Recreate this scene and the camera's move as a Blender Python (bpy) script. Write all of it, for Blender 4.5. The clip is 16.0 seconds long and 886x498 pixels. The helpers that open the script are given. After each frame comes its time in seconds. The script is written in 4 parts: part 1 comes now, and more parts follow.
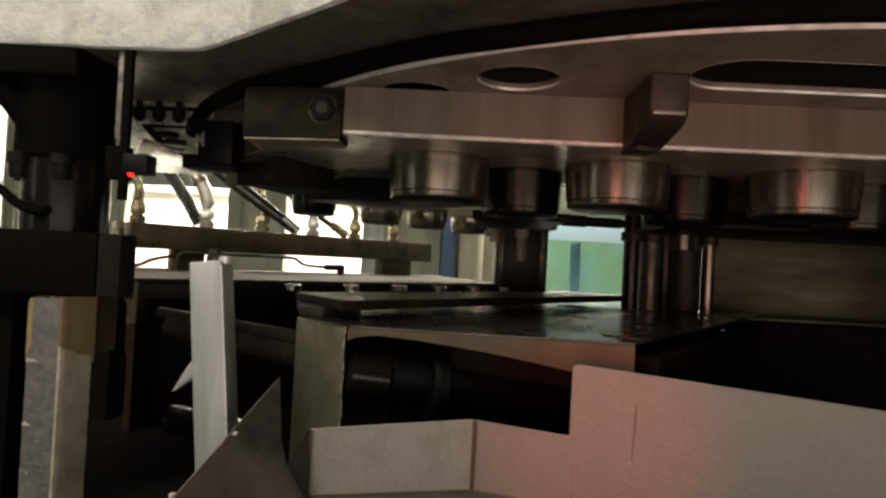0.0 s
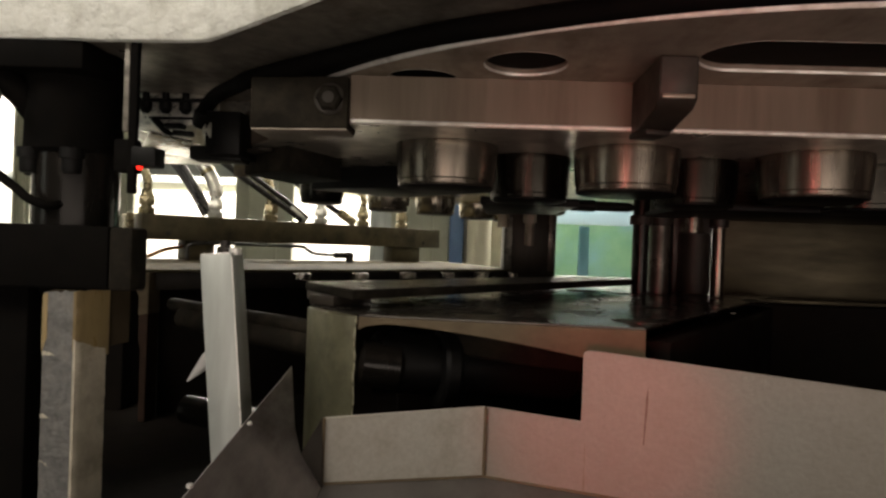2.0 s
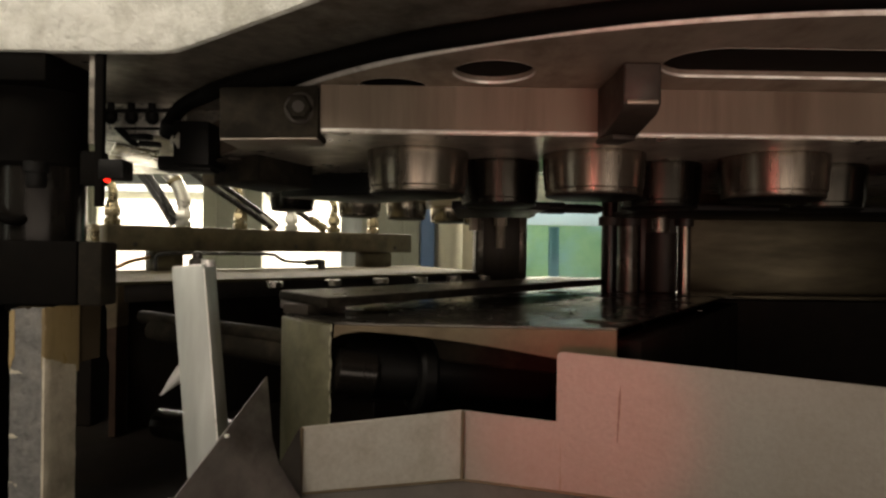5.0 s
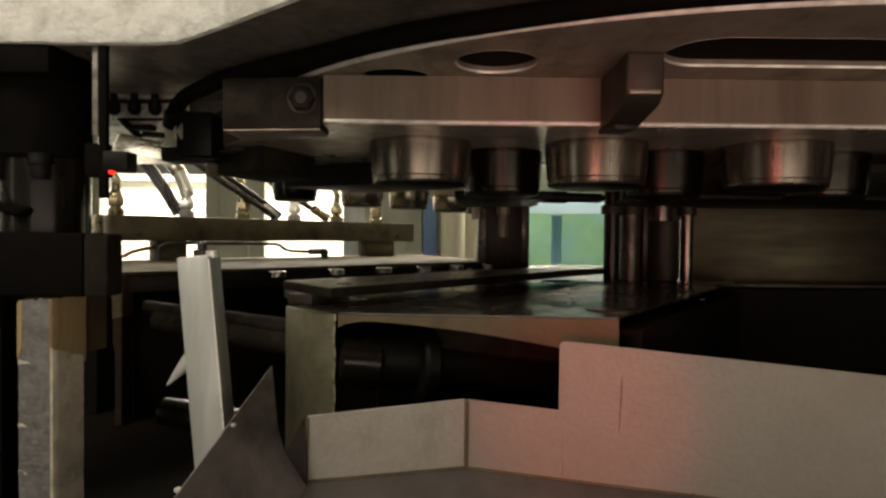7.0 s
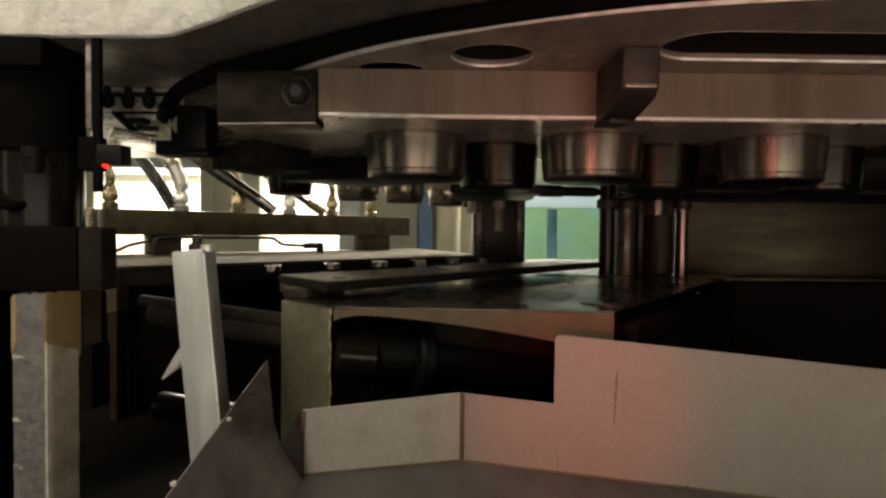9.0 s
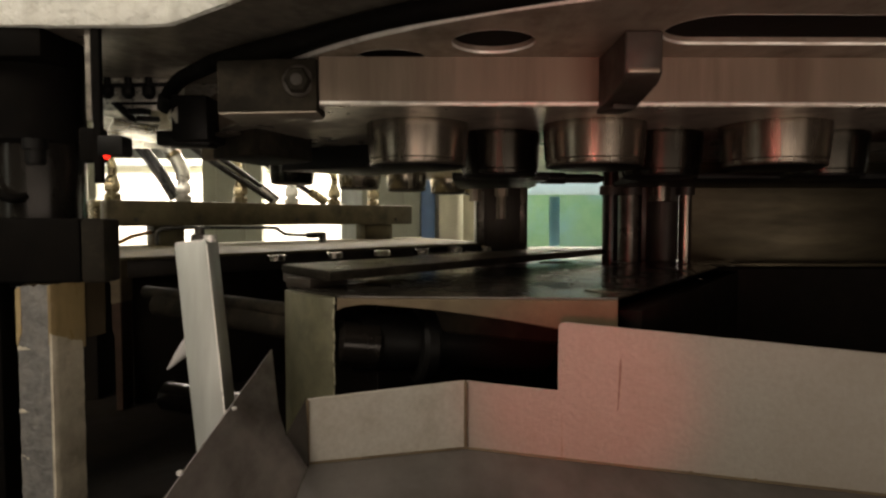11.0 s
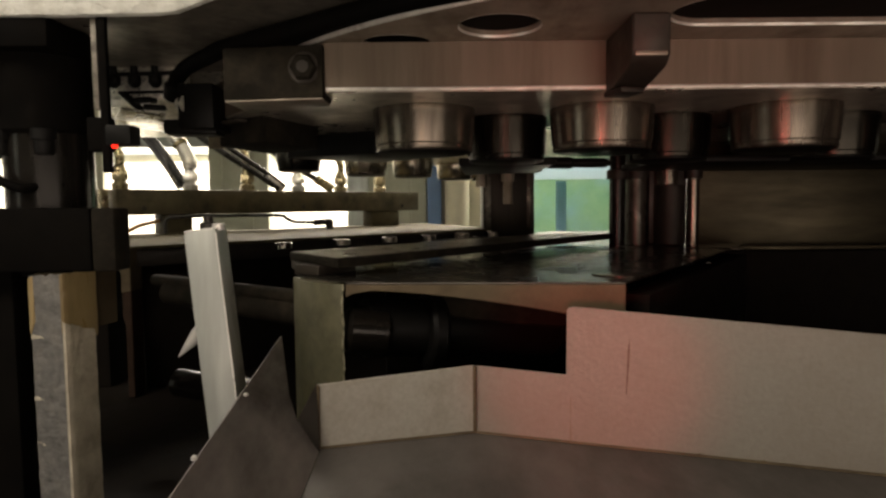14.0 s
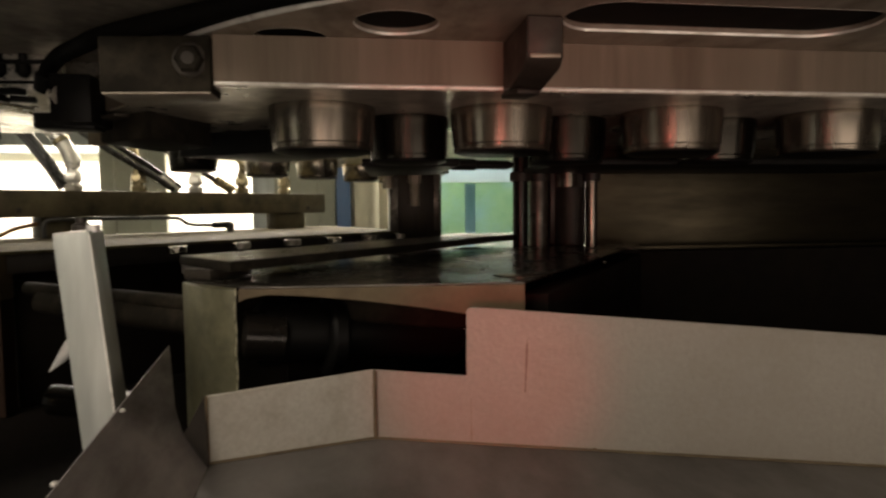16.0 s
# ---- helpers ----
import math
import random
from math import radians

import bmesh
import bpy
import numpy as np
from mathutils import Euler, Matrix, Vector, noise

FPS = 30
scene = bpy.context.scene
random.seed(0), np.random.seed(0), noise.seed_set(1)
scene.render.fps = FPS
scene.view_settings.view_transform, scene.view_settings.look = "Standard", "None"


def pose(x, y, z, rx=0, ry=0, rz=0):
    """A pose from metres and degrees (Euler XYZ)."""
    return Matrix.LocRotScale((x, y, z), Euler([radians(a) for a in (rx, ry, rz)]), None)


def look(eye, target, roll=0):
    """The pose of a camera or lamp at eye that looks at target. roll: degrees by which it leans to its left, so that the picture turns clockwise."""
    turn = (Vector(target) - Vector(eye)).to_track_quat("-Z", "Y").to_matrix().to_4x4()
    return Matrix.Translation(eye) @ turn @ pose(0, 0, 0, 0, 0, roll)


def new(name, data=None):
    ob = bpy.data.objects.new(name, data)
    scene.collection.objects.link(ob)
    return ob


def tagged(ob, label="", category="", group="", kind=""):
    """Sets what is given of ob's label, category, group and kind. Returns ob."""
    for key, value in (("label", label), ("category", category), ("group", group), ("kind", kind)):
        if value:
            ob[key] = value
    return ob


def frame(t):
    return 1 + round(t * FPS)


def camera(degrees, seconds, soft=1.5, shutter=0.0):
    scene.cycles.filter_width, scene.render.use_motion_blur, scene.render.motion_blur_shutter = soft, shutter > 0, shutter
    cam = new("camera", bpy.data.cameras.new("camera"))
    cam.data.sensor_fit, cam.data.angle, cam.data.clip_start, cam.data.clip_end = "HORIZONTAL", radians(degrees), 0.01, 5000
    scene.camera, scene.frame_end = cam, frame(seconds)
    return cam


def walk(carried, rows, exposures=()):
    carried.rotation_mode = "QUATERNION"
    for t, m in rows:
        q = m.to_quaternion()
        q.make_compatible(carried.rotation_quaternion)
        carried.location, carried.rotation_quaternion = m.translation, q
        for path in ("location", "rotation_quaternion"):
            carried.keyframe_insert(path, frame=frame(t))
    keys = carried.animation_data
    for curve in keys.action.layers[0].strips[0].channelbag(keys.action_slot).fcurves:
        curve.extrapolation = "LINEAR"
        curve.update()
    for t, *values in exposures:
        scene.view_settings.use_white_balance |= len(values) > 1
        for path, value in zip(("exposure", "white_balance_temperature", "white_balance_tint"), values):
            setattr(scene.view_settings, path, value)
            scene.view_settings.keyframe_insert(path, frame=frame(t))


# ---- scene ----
cam = camera(70.4, 16.0, soft=2.5, shutter=0.4)
PATH = [
    (0, (0.003, 0.009, 0.994), (-0.052, 2.008, 1.028), 3.0),
    (0.5, (0.006, 0.012, 0.994), (-0.03, 2.011, 1.007), 3.1),
    (1, (0.004, 0.01, 0.995), (-0.044, 2.009, 0.996), 2.6),
    (1.5, (0.0, 0.007, 0.996), (-0.066, 2.006, 0.994), 2.6),
    (2, (0.002, 0.009, 0.996), (-0.076, 2.008, 0.982), 2.1),
    (2.5, (0.001, 0.009, 0.996), (-0.082, 2.008, 0.977), 1.8),
    (3, (0.002, 0.008, 0.997), (-0.052, 2.008, 0.983), 1.9),
    (3.5, (0.003, 0.008, 0.997), (-0.028, 2.007, 0.992), 1.4),
    (4, (0.002, 0.006, 0.998), (0.007, 2.006, 1.002), 1.2),
    (6.5, (0.0, 0.003, 0.999), (0.01, 2.003, 0.969), 0.5),
    (7, (0.0, 0.002, 1.0), (0.006, 2.001, 0.96), 0.6),
    (7.5, (-0.001, 0.002, 1.0), (-0.004, 2.002, 0.955), 0.6),
    (8, (0.0, 0.003, 1.0), (-0.004, 2.002, 0.948), 0.5),
    (8.5, (0.0, 0.003, 0.999), (0.014, 2.002, 0.944), 0.6),
    (9, (0.0, 0.002, 1.0), (0.02, 2.001, 0.941), 0.6),
    (11.5, (0.0, 0.003, 1.0), (0.013, 2.0, 0.898), -0.1),
    (12, (0.0, 0.002, 1.0), (0.016, 2.0, 0.896), -0.2),
    (12.5, (0.0, 0.002, 1.0), (-0.003, 1.999, 0.891), -0.4),
    (13, (-0.001, 0.002, 1.0), (-0.008, 1.998, 0.879), -0.6),
    (13.5, (-0.001, 0.001, 1.0), (-0.009, 1.997, 0.867), -0.6),
    (14, (-0.001, 0.002, 1.0), (-0.01, 1.997, 0.859), -0.5),
    (14.5, (0.0, 0.001, 1.0), (-0.001, 1.997, 0.861), -0.3),
    (15, (0.003, 0.003, 0.998), (0.046, 1.998, 0.858), 0.1),
    (15.5, (0.004, 0.007, 0.997), (0.129, 1.998, 0.861), 0.2),
    (16, (0.009, 0.01, 0.998), (0.278, 1.987, 0.864), -0.5),
]
walk(cam, [(t, look(eye, target, roll)) for t, eye, target, roll in PATH],
     exposures=[(0, 0, 6600, 13), (2.5, 0, 6600, 13), (4, 0, 6900, 13), (16, 0, 7050, 14)])

# ---- world and large lights ----
world = bpy.data.worlds.new("hall_air")
scene.world = world
world.use_nodes = True
world.node_tree.nodes["Background"].inputs["Color"].default_value = (0.9, 0.95, 0.85, 1)
world.node_tree.nodes["Background"].inputs["Strength"].default_value = 0.05


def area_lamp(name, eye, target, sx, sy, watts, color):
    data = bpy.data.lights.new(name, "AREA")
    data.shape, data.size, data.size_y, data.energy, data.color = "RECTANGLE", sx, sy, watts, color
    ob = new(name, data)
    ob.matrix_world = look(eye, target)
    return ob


def spot_lamp(name, eye, target, degrees, blend, watts, color, radius):
    data = bpy.data.lights.new(name, "SPOT")
    data.spot_size, data.spot_blend, data.energy, data.color = radians(degrees), blend, watts, color
    data.shadow_soft_size = radius
    ob = new(name, data)
    ob.matrix_world = look(eye, target)
    return ob


# Tube lamps of the hall behind the machine, the aisle lamp on the open side, the red signal lamp and added helper
# lamps.
area_lamp("hall_lamp", (-0.8, 3.65, 2.75), (-0.8, 4.4, 0.9), 4.4, 0.35, 600, (1.0, 0.95, 0.87))
# Unseen fill lamp added to brighten the rail and manifold.
area_lamp("rail_fill_lamp", (-0.55, 1.9, 1.75), (-0.25, 1.0, 0.95), 0.9, 0.15, 1.3, (1.0, 0.93, 0.80))
area_lamp("aisle_lamp", (-0.75, -0.30, 1.72), (-0.22, 0.45, 1.10), 1.0, 0.35, 7.5, (1.0, 0.93, 0.81))
# Low unseen fill lamp, added to brighten undersides from the open side.
area_lamp("open_side_fill", (0.30, -0.75, 0.70), (0.10, 0.45, 1.10), 1.7, 0.8, 6.7, (1.0, 0.88, 0.77))
# Added lamp, no window there; gives the punch cups their pale streaks.
area_lamp("streak_lamp", (-1.55, -0.25, 0.86), (-0.10, 0.55, 1.08), 0.22, 1.3, 0.95, (0.95, 1.0, 0.88))
spot_lamp("red_signal_lamp", (-0.050, -0.20, 0.975), (0.096, 0.43, 0.880), 16.2, 0.75, 5.0, (1.0, 0.10, 0.10), 0.02)
spot_lamp("red_signal_halo", (-0.050, -0.20, 0.975), (0.185, 0.48, 1.095), 36, 1.0, 2.1, (1.0, 0.12, 0.10), 0.03)



# ---- materials ----
def material(name, color, rough=0.5, metal=0.0, second=None, scale=30.0, mix=0.5, bump=0.15, stretch=(1, 1, 1),
             dirt=None, dirt_scale=9.0, dirt_mix=0.5, rough_var=0.15, detail=6.0, coat=0.0, gloss=0.5):
    m = bpy.data.materials.new(name)
    m.use_nodes = True
    nt = m.node_tree
    n, link = nt.nodes, nt.links.new
    b = n["Principled BSDF"]
    co = n.new("ShaderNodeTexCoord")
    mp = n.new("ShaderNodeMapping")
    mp.inputs["Scale"].default_value = stretch
    link(co.outputs["Object"], mp.inputs["Vector"])

    def noise_at(s, d=detail, r=0.6):
        t = n.new("ShaderNodeTexNoise")
        t.inputs["Scale"].default_value, t.inputs["Detail"].default_value, t.inputs["Roughness"].default_value = s, d, r
        link(mp.outputs["Vector"], t.inputs["Vector"])
        return t

    def ramp(src, lo, hi):
        r = n.new("ShaderNodeMapRange")
        r.inputs["From Min"].default_value, r.inputs["From Max"].default_value = lo, hi
        link(src, r.inputs["Value"])
        return r

    fine, wide = noise_at(scale), noise_at(dirt_scale, 8.0, 0.65)
    second = second or tuple(c * 0.6 for c in color)
    mx = n.new("ShaderNodeMix")
    mx.data_type = "RGBA"
    mx.inputs[6].default_value, mx.inputs[7].default_value = (*color, 1), (*second, 1)
    f1 = ramp(fine.outputs["Fac"], 0.35, 0.75)
    f1.inputs["To Max"].default_value = mix
    link(f1.outputs[0], mx.inputs[0])
    out = mx.outputs[2]
    if dirt:
        m2 = n.new("ShaderNodeMix")
        m2.data_type = "RGBA"
        m2.inputs[7].default_value = (*dirt, 1)
        link(out, m2.inputs[6])
        f2 = ramp(wide.outputs["Fac"], 0.48, 0.72)
        f2.inputs["To Max"].default_value = dirt_mix
        link(f2.outputs[0], m2.inputs[0])
        out = m2.outputs[2]
    link(out, b.inputs["Base Color"])
    rr = ramp(wide.outputs["Fac"], 0.3, 0.7)
    rr.inputs["To Min"].default_value, rr.inputs["To Max"].default_value = max(0.03, rough - rough_var), min(1, rough + rough_var)
    link(rr.outputs[0], b.inputs["Roughness"])
    b.inputs["Metallic"].default_value = metal
    b.inputs["Coat Weight"].default_value = coat
    b.inputs["Specular IOR Level"].default_value = gloss
    if bump:
        bp = n.new("ShaderNodeBump")
        bp.inputs["Strength"].default_value, bp.inputs["Distance"].default_value = bump, 0.002
        link(fine.outputs["Fac"], bp.inputs["Height"])
        link(bp.outputs[0], b.inputs["Normal"])
    return m


def glowing(name, color, strength):
    m = bpy.data.materials.new(name)
    m.use_nodes = True
    b = m.node_tree.nodes["Principled BSDF"]
    b.inputs["Base Color"].default_value = (*color, 1)
    b.inputs["Emission Color"].default_value = (*color, 1)
    b.inputs["Emission Strength"].default_value = strength
    return m


M_CAST = material("white_casting_paint", (0.93, 0.935, 0.87), 0.42, 0, (0.66, 0.66, 0.58), 55, 0.65, 3.2, dirt=(0.40, 0.385, 0.30), dirt_scale=26, dirt_mix=0.55)
M_UNDER = material("ground_casting_iron", (0.42, 0.375, 0.31), 0.40, 0.6, (0.19, 0.165, 0.135), 90, 0.8, 0.25, dirt=(0.07, 0.055, 0.042), dirt_scale=17, dirt_mix=0.8)
M_STEEL = material("ground_steel", (0.42, 0.362, 0.295), 0.48, 0.5, (0.26, 0.215, 0.17), 42, 0.7, 0.12, (1.7, 1, 0.7), dirt=(0.13, 0.10, 0.07), dirt_scale=13, dirt_mix=0.7)
M_PLATE = material("stained_plate_steel", (0.265, 0.210, 0.160), 0.5, 0.4, (0.165, 0.122, 0.087), 24, 0.7, 0.1, (1.5, 1, 0.10), dirt=(0.105, 0.072, 0.048), dirt_scale=15, dirt_mix=0.7)
M_CLAMP = material("dull_clamp_steel", (0.056, 0.046, 0.036), 0.5, 0.3, (0.034, 0.028, 0.022), 55, 0.8, 0.15, dirt=(0.024, 0.019, 0.014), dirt_scale=26, dirt_mix=0.7)
# Near-white colour that paints the glint on rims and lower edges.
M_EDGE = material("painted_glint_edge", (0.97, 0.94, 0.88), 0.45, 0.5, (0.66, 0.61, 0.54), 80, 0.5, 0.1, dirt=(0.30, 0.25, 0.20), dirt_scale=40, dirt_mix=0.5)
M_CHROME = material("turned_steel", (0.26, 0.225, 0.185), 0.25, 0.85, (0.11, 0.092, 0.073), 60, 0.9, 0.10, (1, 1, 0.10), dirt=(0.065, 0.052, 0.04), dirt_scale=30, dirt_mix=0.75, rough_var=0.10)
M_GROUND = material("ground_plate_underside", (0.80, 0.73, 0.63), 0.34, 0.7, (0.50, 0.44, 0.37), 70, 0.7, 0.1, dirt=(0.20, 0.16, 0.12), dirt_scale=16, dirt_mix=0.6)
# Darker copy of turned_steel, for the second row and one far cup.
M_DARKCUP = material("dark_turned_steel", (0.045, 0.041, 0.034), 0.26, 0.9, (0.02, 0.0175, 0.014), 60, 0.9, 0.10, (1, 1, 0.10), dirt=(0.014, 0.012, 0.009), dirt_scale=30, dirt_mix=0.8, rough_var=0.07)
# Lit copy of turned_steel: the far cups' highlights put into the colour.
M_FARCUP = material("lit_turned_steel", (0.62, 0.56, 0.46), 0.22, 0.85, (0.20, 0.17, 0.13), 60, 0.9, 0.10, (1, 1, 0.10), dirt=(0.08, 0.06, 0.045), dirt_scale=40, dirt_mix=0.7)
M_DARK = material("oily_dark_steel", (0.042, 0.036, 0.030), 0.5, 0.35, (0.025, 0.02, 0.018), 50, 0.6, 0.2, dirt=(0.10, 0.08, 0.06), dirt_scale=18, dirt_mix=0.4)
M_BLOCK = material("brown_black_steel", (0.050, 0.043, 0.032), 0.42, 0.3, (0.022, 0.018, 0.014), 45, 0.8, 0.2, (1, 1, 0.15), dirt=(0.09, 0.075, 0.05), dirt_scale=30, dirt_mix=0.5, gloss=0.35)
M_BLACK = material("black_oxide", (0.008, 0.0075, 0.007), 0.5, 0.2, (0.007, 0.007, 0.006), 60, 0.5, 0.15, rough_var=0.1, gloss=0.2)
# Oily black that also paints the deep shade under the table.
M_VOID = material("oily_shade_black", (0.015, 0.012, 0.010), 0.8, 0, (0.007, 0.006, 0.005), 40, 0.6, 0.3, dirt=(0.028, 0.022, 0.016), dirt_scale=12, dirt_mix=0.5, gloss=0.08)
M_RUBBER = material("black_rubber", (0.020, 0.019, 0.018), 0.3, 0, (0.04, 0.037, 0.034), 90, 0.5, 0.1, gloss=0.7)
M_TABLE = material("oiled_table_steel", (0.095, 0.087, 0.073), 0.22, 0.55, (0.045, 0.040, 0.034), 45, 0.8, 0.10, dirt=(0.025, 0.021, 0.017), dirt_scale=25, dirt_mix=0.75, rough_var=0.12)
M_RUST = material("browned_casting", (0.17, 0.125, 0.072), 0.7, 0.0, (0.10, 0.075, 0.042), 60, 0.7, 0.4, dirt=(0.06, 0.04, 0.03), dirt_scale=20, dirt_mix=0.6)
M_RUSTRUN = material("faint_rust", (0.22, 0.165, 0.12), 0.7, 0, (0.32, 0.29, 0.25), 260, 0.9, 0.2)
M_CHIP = material("chipped_paint_edge", (0.46, 0.44, 0.31), 0.5, 0, (0.26, 0.24, 0.15), 120, 0.7, 0.4)
M_GREEN = material("green_grey_paint", (0.185, 0.178, 0.11), 0.42, 0.0, (0.085, 0.080, 0.048), 60, 0.85, 0.5, dirt=(0.03, 0.025, 0.016), dirt_scale=13, dirt_mix=0.95)
M_BRASS = material("plated_fitting", (0.38, 0.325, 0.20), 0.30, 0.9, (0.26, 0.22, 0.14), 90, 0.6, 0.1, dirt=(0.12, 0.09, 0.05), dirt_scale=50, dirt_mix=0.5)
M_ZINC = material("zinc_fitting", (0.78, 0.77, 0.72), 0.33, 0.7, (0.45, 0.44, 0.40), 90, 0.5, 0.1)
M_MANIF = material("oily_manifold_steel", (0.115, 0.098, 0.058), 0.42, 0.3, (0.062, 0.050, 0.028), 40, 0.8, 0.2, dirt=(0.022, 0.016, 0.009), dirt_scale=17, dirt_mix=0.95, gloss=0.35)
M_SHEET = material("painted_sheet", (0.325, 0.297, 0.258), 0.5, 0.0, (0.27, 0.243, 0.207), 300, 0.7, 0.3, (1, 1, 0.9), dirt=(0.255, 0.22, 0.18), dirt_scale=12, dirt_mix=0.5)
M_RAIL = material("oily_rail_plate", (0.115, 0.098, 0.050), 0.7, 0.0, (0.03, 0.024, 0.014), 50, 0.9, 0.8, dirt=(0.22, 0.185, 0.10), dirt_scale=26, dirt_mix=0.75, gloss=0.12)
M_GUIDE = material("oiled_and_shaded_black", (0.020, 0.017, 0.013), 0.75, 0.0, (0.010, 0.009, 0.007), 50, 0.7, 0.3, dirt=(0.07, 0.058, 0.042), dirt_scale=30, dirt_mix=0.5, gloss=0.06)
M_SHAFT = material("oiled_black_shaft", (0.014, 0.012, 0.010), 0.20, 0.3, (0.02, 0.017, 0.014), 60, 0.6, 0.1, (1, 1, 0.15), gloss=0.4)
# Nearly black and matte, for column, sensor mount, cable and edge hose.
M_NEARBLACK = material("matte_near_black", (0.004, 0.0036, 0.0032), 0.75, 0.0, (0.008, 0.0065, 0.005), 50, 0.6, 0.3, gloss=0.05)
M_ROLLER = material("bright_roller_steel", (0.44, 0.41, 0.355), 0.25, 1.0, (0.20, 0.18, 0.15), 90, 0.6, 0.1)
M_LIGHTER = material("lighter_oily_steel", (0.15, 0.138, 0.115), 0.34, 0.5, (0.08, 0.072, 0.06), 55, 0.8, 0.12, dirt=(0.03, 0.025, 0.02), dirt_scale=28, dirt_mix=0.7)
M_REDRUST = material("shaded_red_rust", (0.062, 0.036, 0.025), 0.75, 0, (0.03, 0.019, 0.014), 60, 0.8, 0.3, gloss=0.15)
# Lit copy of painted_sheet: the side sheet's stronger light put into colour.
M_LITSHEET = material("lit_painted_sheet", (0.54, 0.515, 0.455), 0.5, 0.0, (0.42, 0.395, 0.335), 300, 0.8, 0.3, dirt=(0.31, 0.255, 0.185), dirt_scale=30, dirt_mix=0.6)
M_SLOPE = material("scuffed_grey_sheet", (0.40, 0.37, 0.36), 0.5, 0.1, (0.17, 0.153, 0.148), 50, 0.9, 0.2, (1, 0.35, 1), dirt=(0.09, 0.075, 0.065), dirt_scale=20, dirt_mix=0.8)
M_FLOORSHEET = material("bare_sheet_steel", (0.225, 0.205, 0.195), 0.5, 0.2, (0.13, 0.118, 0.112), 35, 0.8, 0.12, (1, 0.5, 1), dirt=(0.065, 0.055, 0.047), dirt_scale=8, dirt_mix=0.7)
M_ALU = material("anodised_aluminium", (0.53, 0.56, 0.53), 0.40, 0.3, (0.42, 0.44, 0.42), 150, 0.7, 0.08, (1, 1, 0.1), dirt=(0.30, 0.30, 0.27), dirt_scale=35, dirt_mix=0.45)
M_TAPE = material("tan_paper_tape", (0.38, 0.275, 0.125), 0.32, 0, (0.17, 0.125, 0.06), 40, 0.7, 0.3, (1, 1, 0.2), dirt=(0.07, 0.05, 0.03), dirt_scale=24, dirt_mix=0.7)
M_TAPEGREY = material("grey_cloth_tape", (0.19, 0.186, 0.178), 0.5, 0, (0.085, 0.083, 0.078), 170, 0.9, 0.8, dirt=(0.27, 0.255, 0.225), dirt_scale=60, dirt_mix=0.6)
M_GOLD = material("dull_brass_panel", (0.075, 0.062, 0.038), 0.38, 0.8, (0.032, 0.0265, 0.016), 34, 0.9, 0.12, (0.25, 1, 1.3), dirt=(0.020, 0.0165, 0.011), dirt_scale=9, dirt_mix=0.85)
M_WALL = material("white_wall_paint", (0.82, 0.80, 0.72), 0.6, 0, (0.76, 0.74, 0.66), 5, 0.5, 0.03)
# Dark colour for unseen hall surfaces, chosen to cut bounced light.
M_DIM = material("bounce_cutting_paint", (0.20, 0.20, 0.18), 0.7, 0, (0.15, 0.15, 0.135), 5, 0.5, 0.03)
M_FRAME = material("grey_green_profile", (0.44, 0.44, 0.34), 0.5, 0.0, (0.36, 0.36, 0.27), 30, 0.5, 0.05)
M_BLUE = material("blue_paint", (0.13, 0.22, 0.40), 0.45, 0, (0.12, 0.24, 0.45), 20, 0.5, 0.05)
M_TEAL = material("green_curtain", (0.30, 0.41, 0.31), 0.55, 0, (0.21, 0.34, 0.27), 9, 0.9, 0.1, dirt=(0.28, 0.40, 0.45), dirt_scale=6, dirt_mix=0.9)
M_STRIP = material("blue_strip", (0.34, 0.50, 0.62), 0.55, 0, (0.30, 0.45, 0.55), 6, 0.7, 0.1)
M_PALE = material("clear_band", (0.32, 0.43, 0.44), 0.5, 0, (0.30, 0.38, 0.42), 6, 0.7, 0.1)
for sheet, tone in ((M_PALE, (0.44, 0.53, 0.58, 1)), (M_TEAL, (0.33, 0.44, 0.37, 1)), (M_STRIP, (0.50, 0.68, 0.80, 1))):
    nodes, links = sheet.node_tree.nodes, sheet.node_tree.links
    see, blend = nodes.new("ShaderNodeBsdfTranslucent"), nodes.new("ShaderNodeMixShader")
    see.inputs["Color"].default_value = tone
    blend.inputs[0].default_value = 0.6
    if sheet is M_TEAL:
        links.new(nodes["Principled BSDF"].inputs["Base Color"].links[0].from_socket, see.inputs["Color"])
    links.new(nodes["Principled BSDF"].outputs[0], blend.inputs[1])
    links.new(see.outputs[0], blend.inputs[2])
    links.new(blend.outputs[0], nodes["Material Output"].inputs["Surface"])
M_CREAM = material("cream_paint", (0.72, 0.66, 0.50), 0.4, 0, (0.6, 0.55, 0.42), 15, 0.4, 0.05)
M_CONCRETE = material("hall_floor_paint", (0.16, 0.16, 0.15), 0.5, 0, (0.12, 0.18, 0.17), 12, 0.6, 0.1)
M_PAPER = material("white_plastic", (0.8, 0.8, 0.78), 0.4, 0, (0.7, 0.7, 0.68), 60, 0.4, 0.05)
M_ORANGE = material("orange_cable", (0.45, 0.20, 0.05), 0.5, 0, (0.35, 0.15, 0.04), 60, 0.5, 0.05)
M_SCREW = material("bright_screw", (0.93, 0.91, 0.87), 0.25, 0.35, (0.6, 0.58, 0.55), 100, 0.4, 0.05)
M_LED = glowing("red_led", (1.0, 0.02, 0.01), 2.5)
M_SPECK = material("speckled_bright_steel", (0.93, 0.91, 0.84), 0.34, 0.7, (0.62, 0.58, 0.50), 130, 0.6, 0.3, (1, 0.4, 1.6), dirt=(0.05, 0.042, 0.034), dirt_scale=75, dirt_mix=0.6)
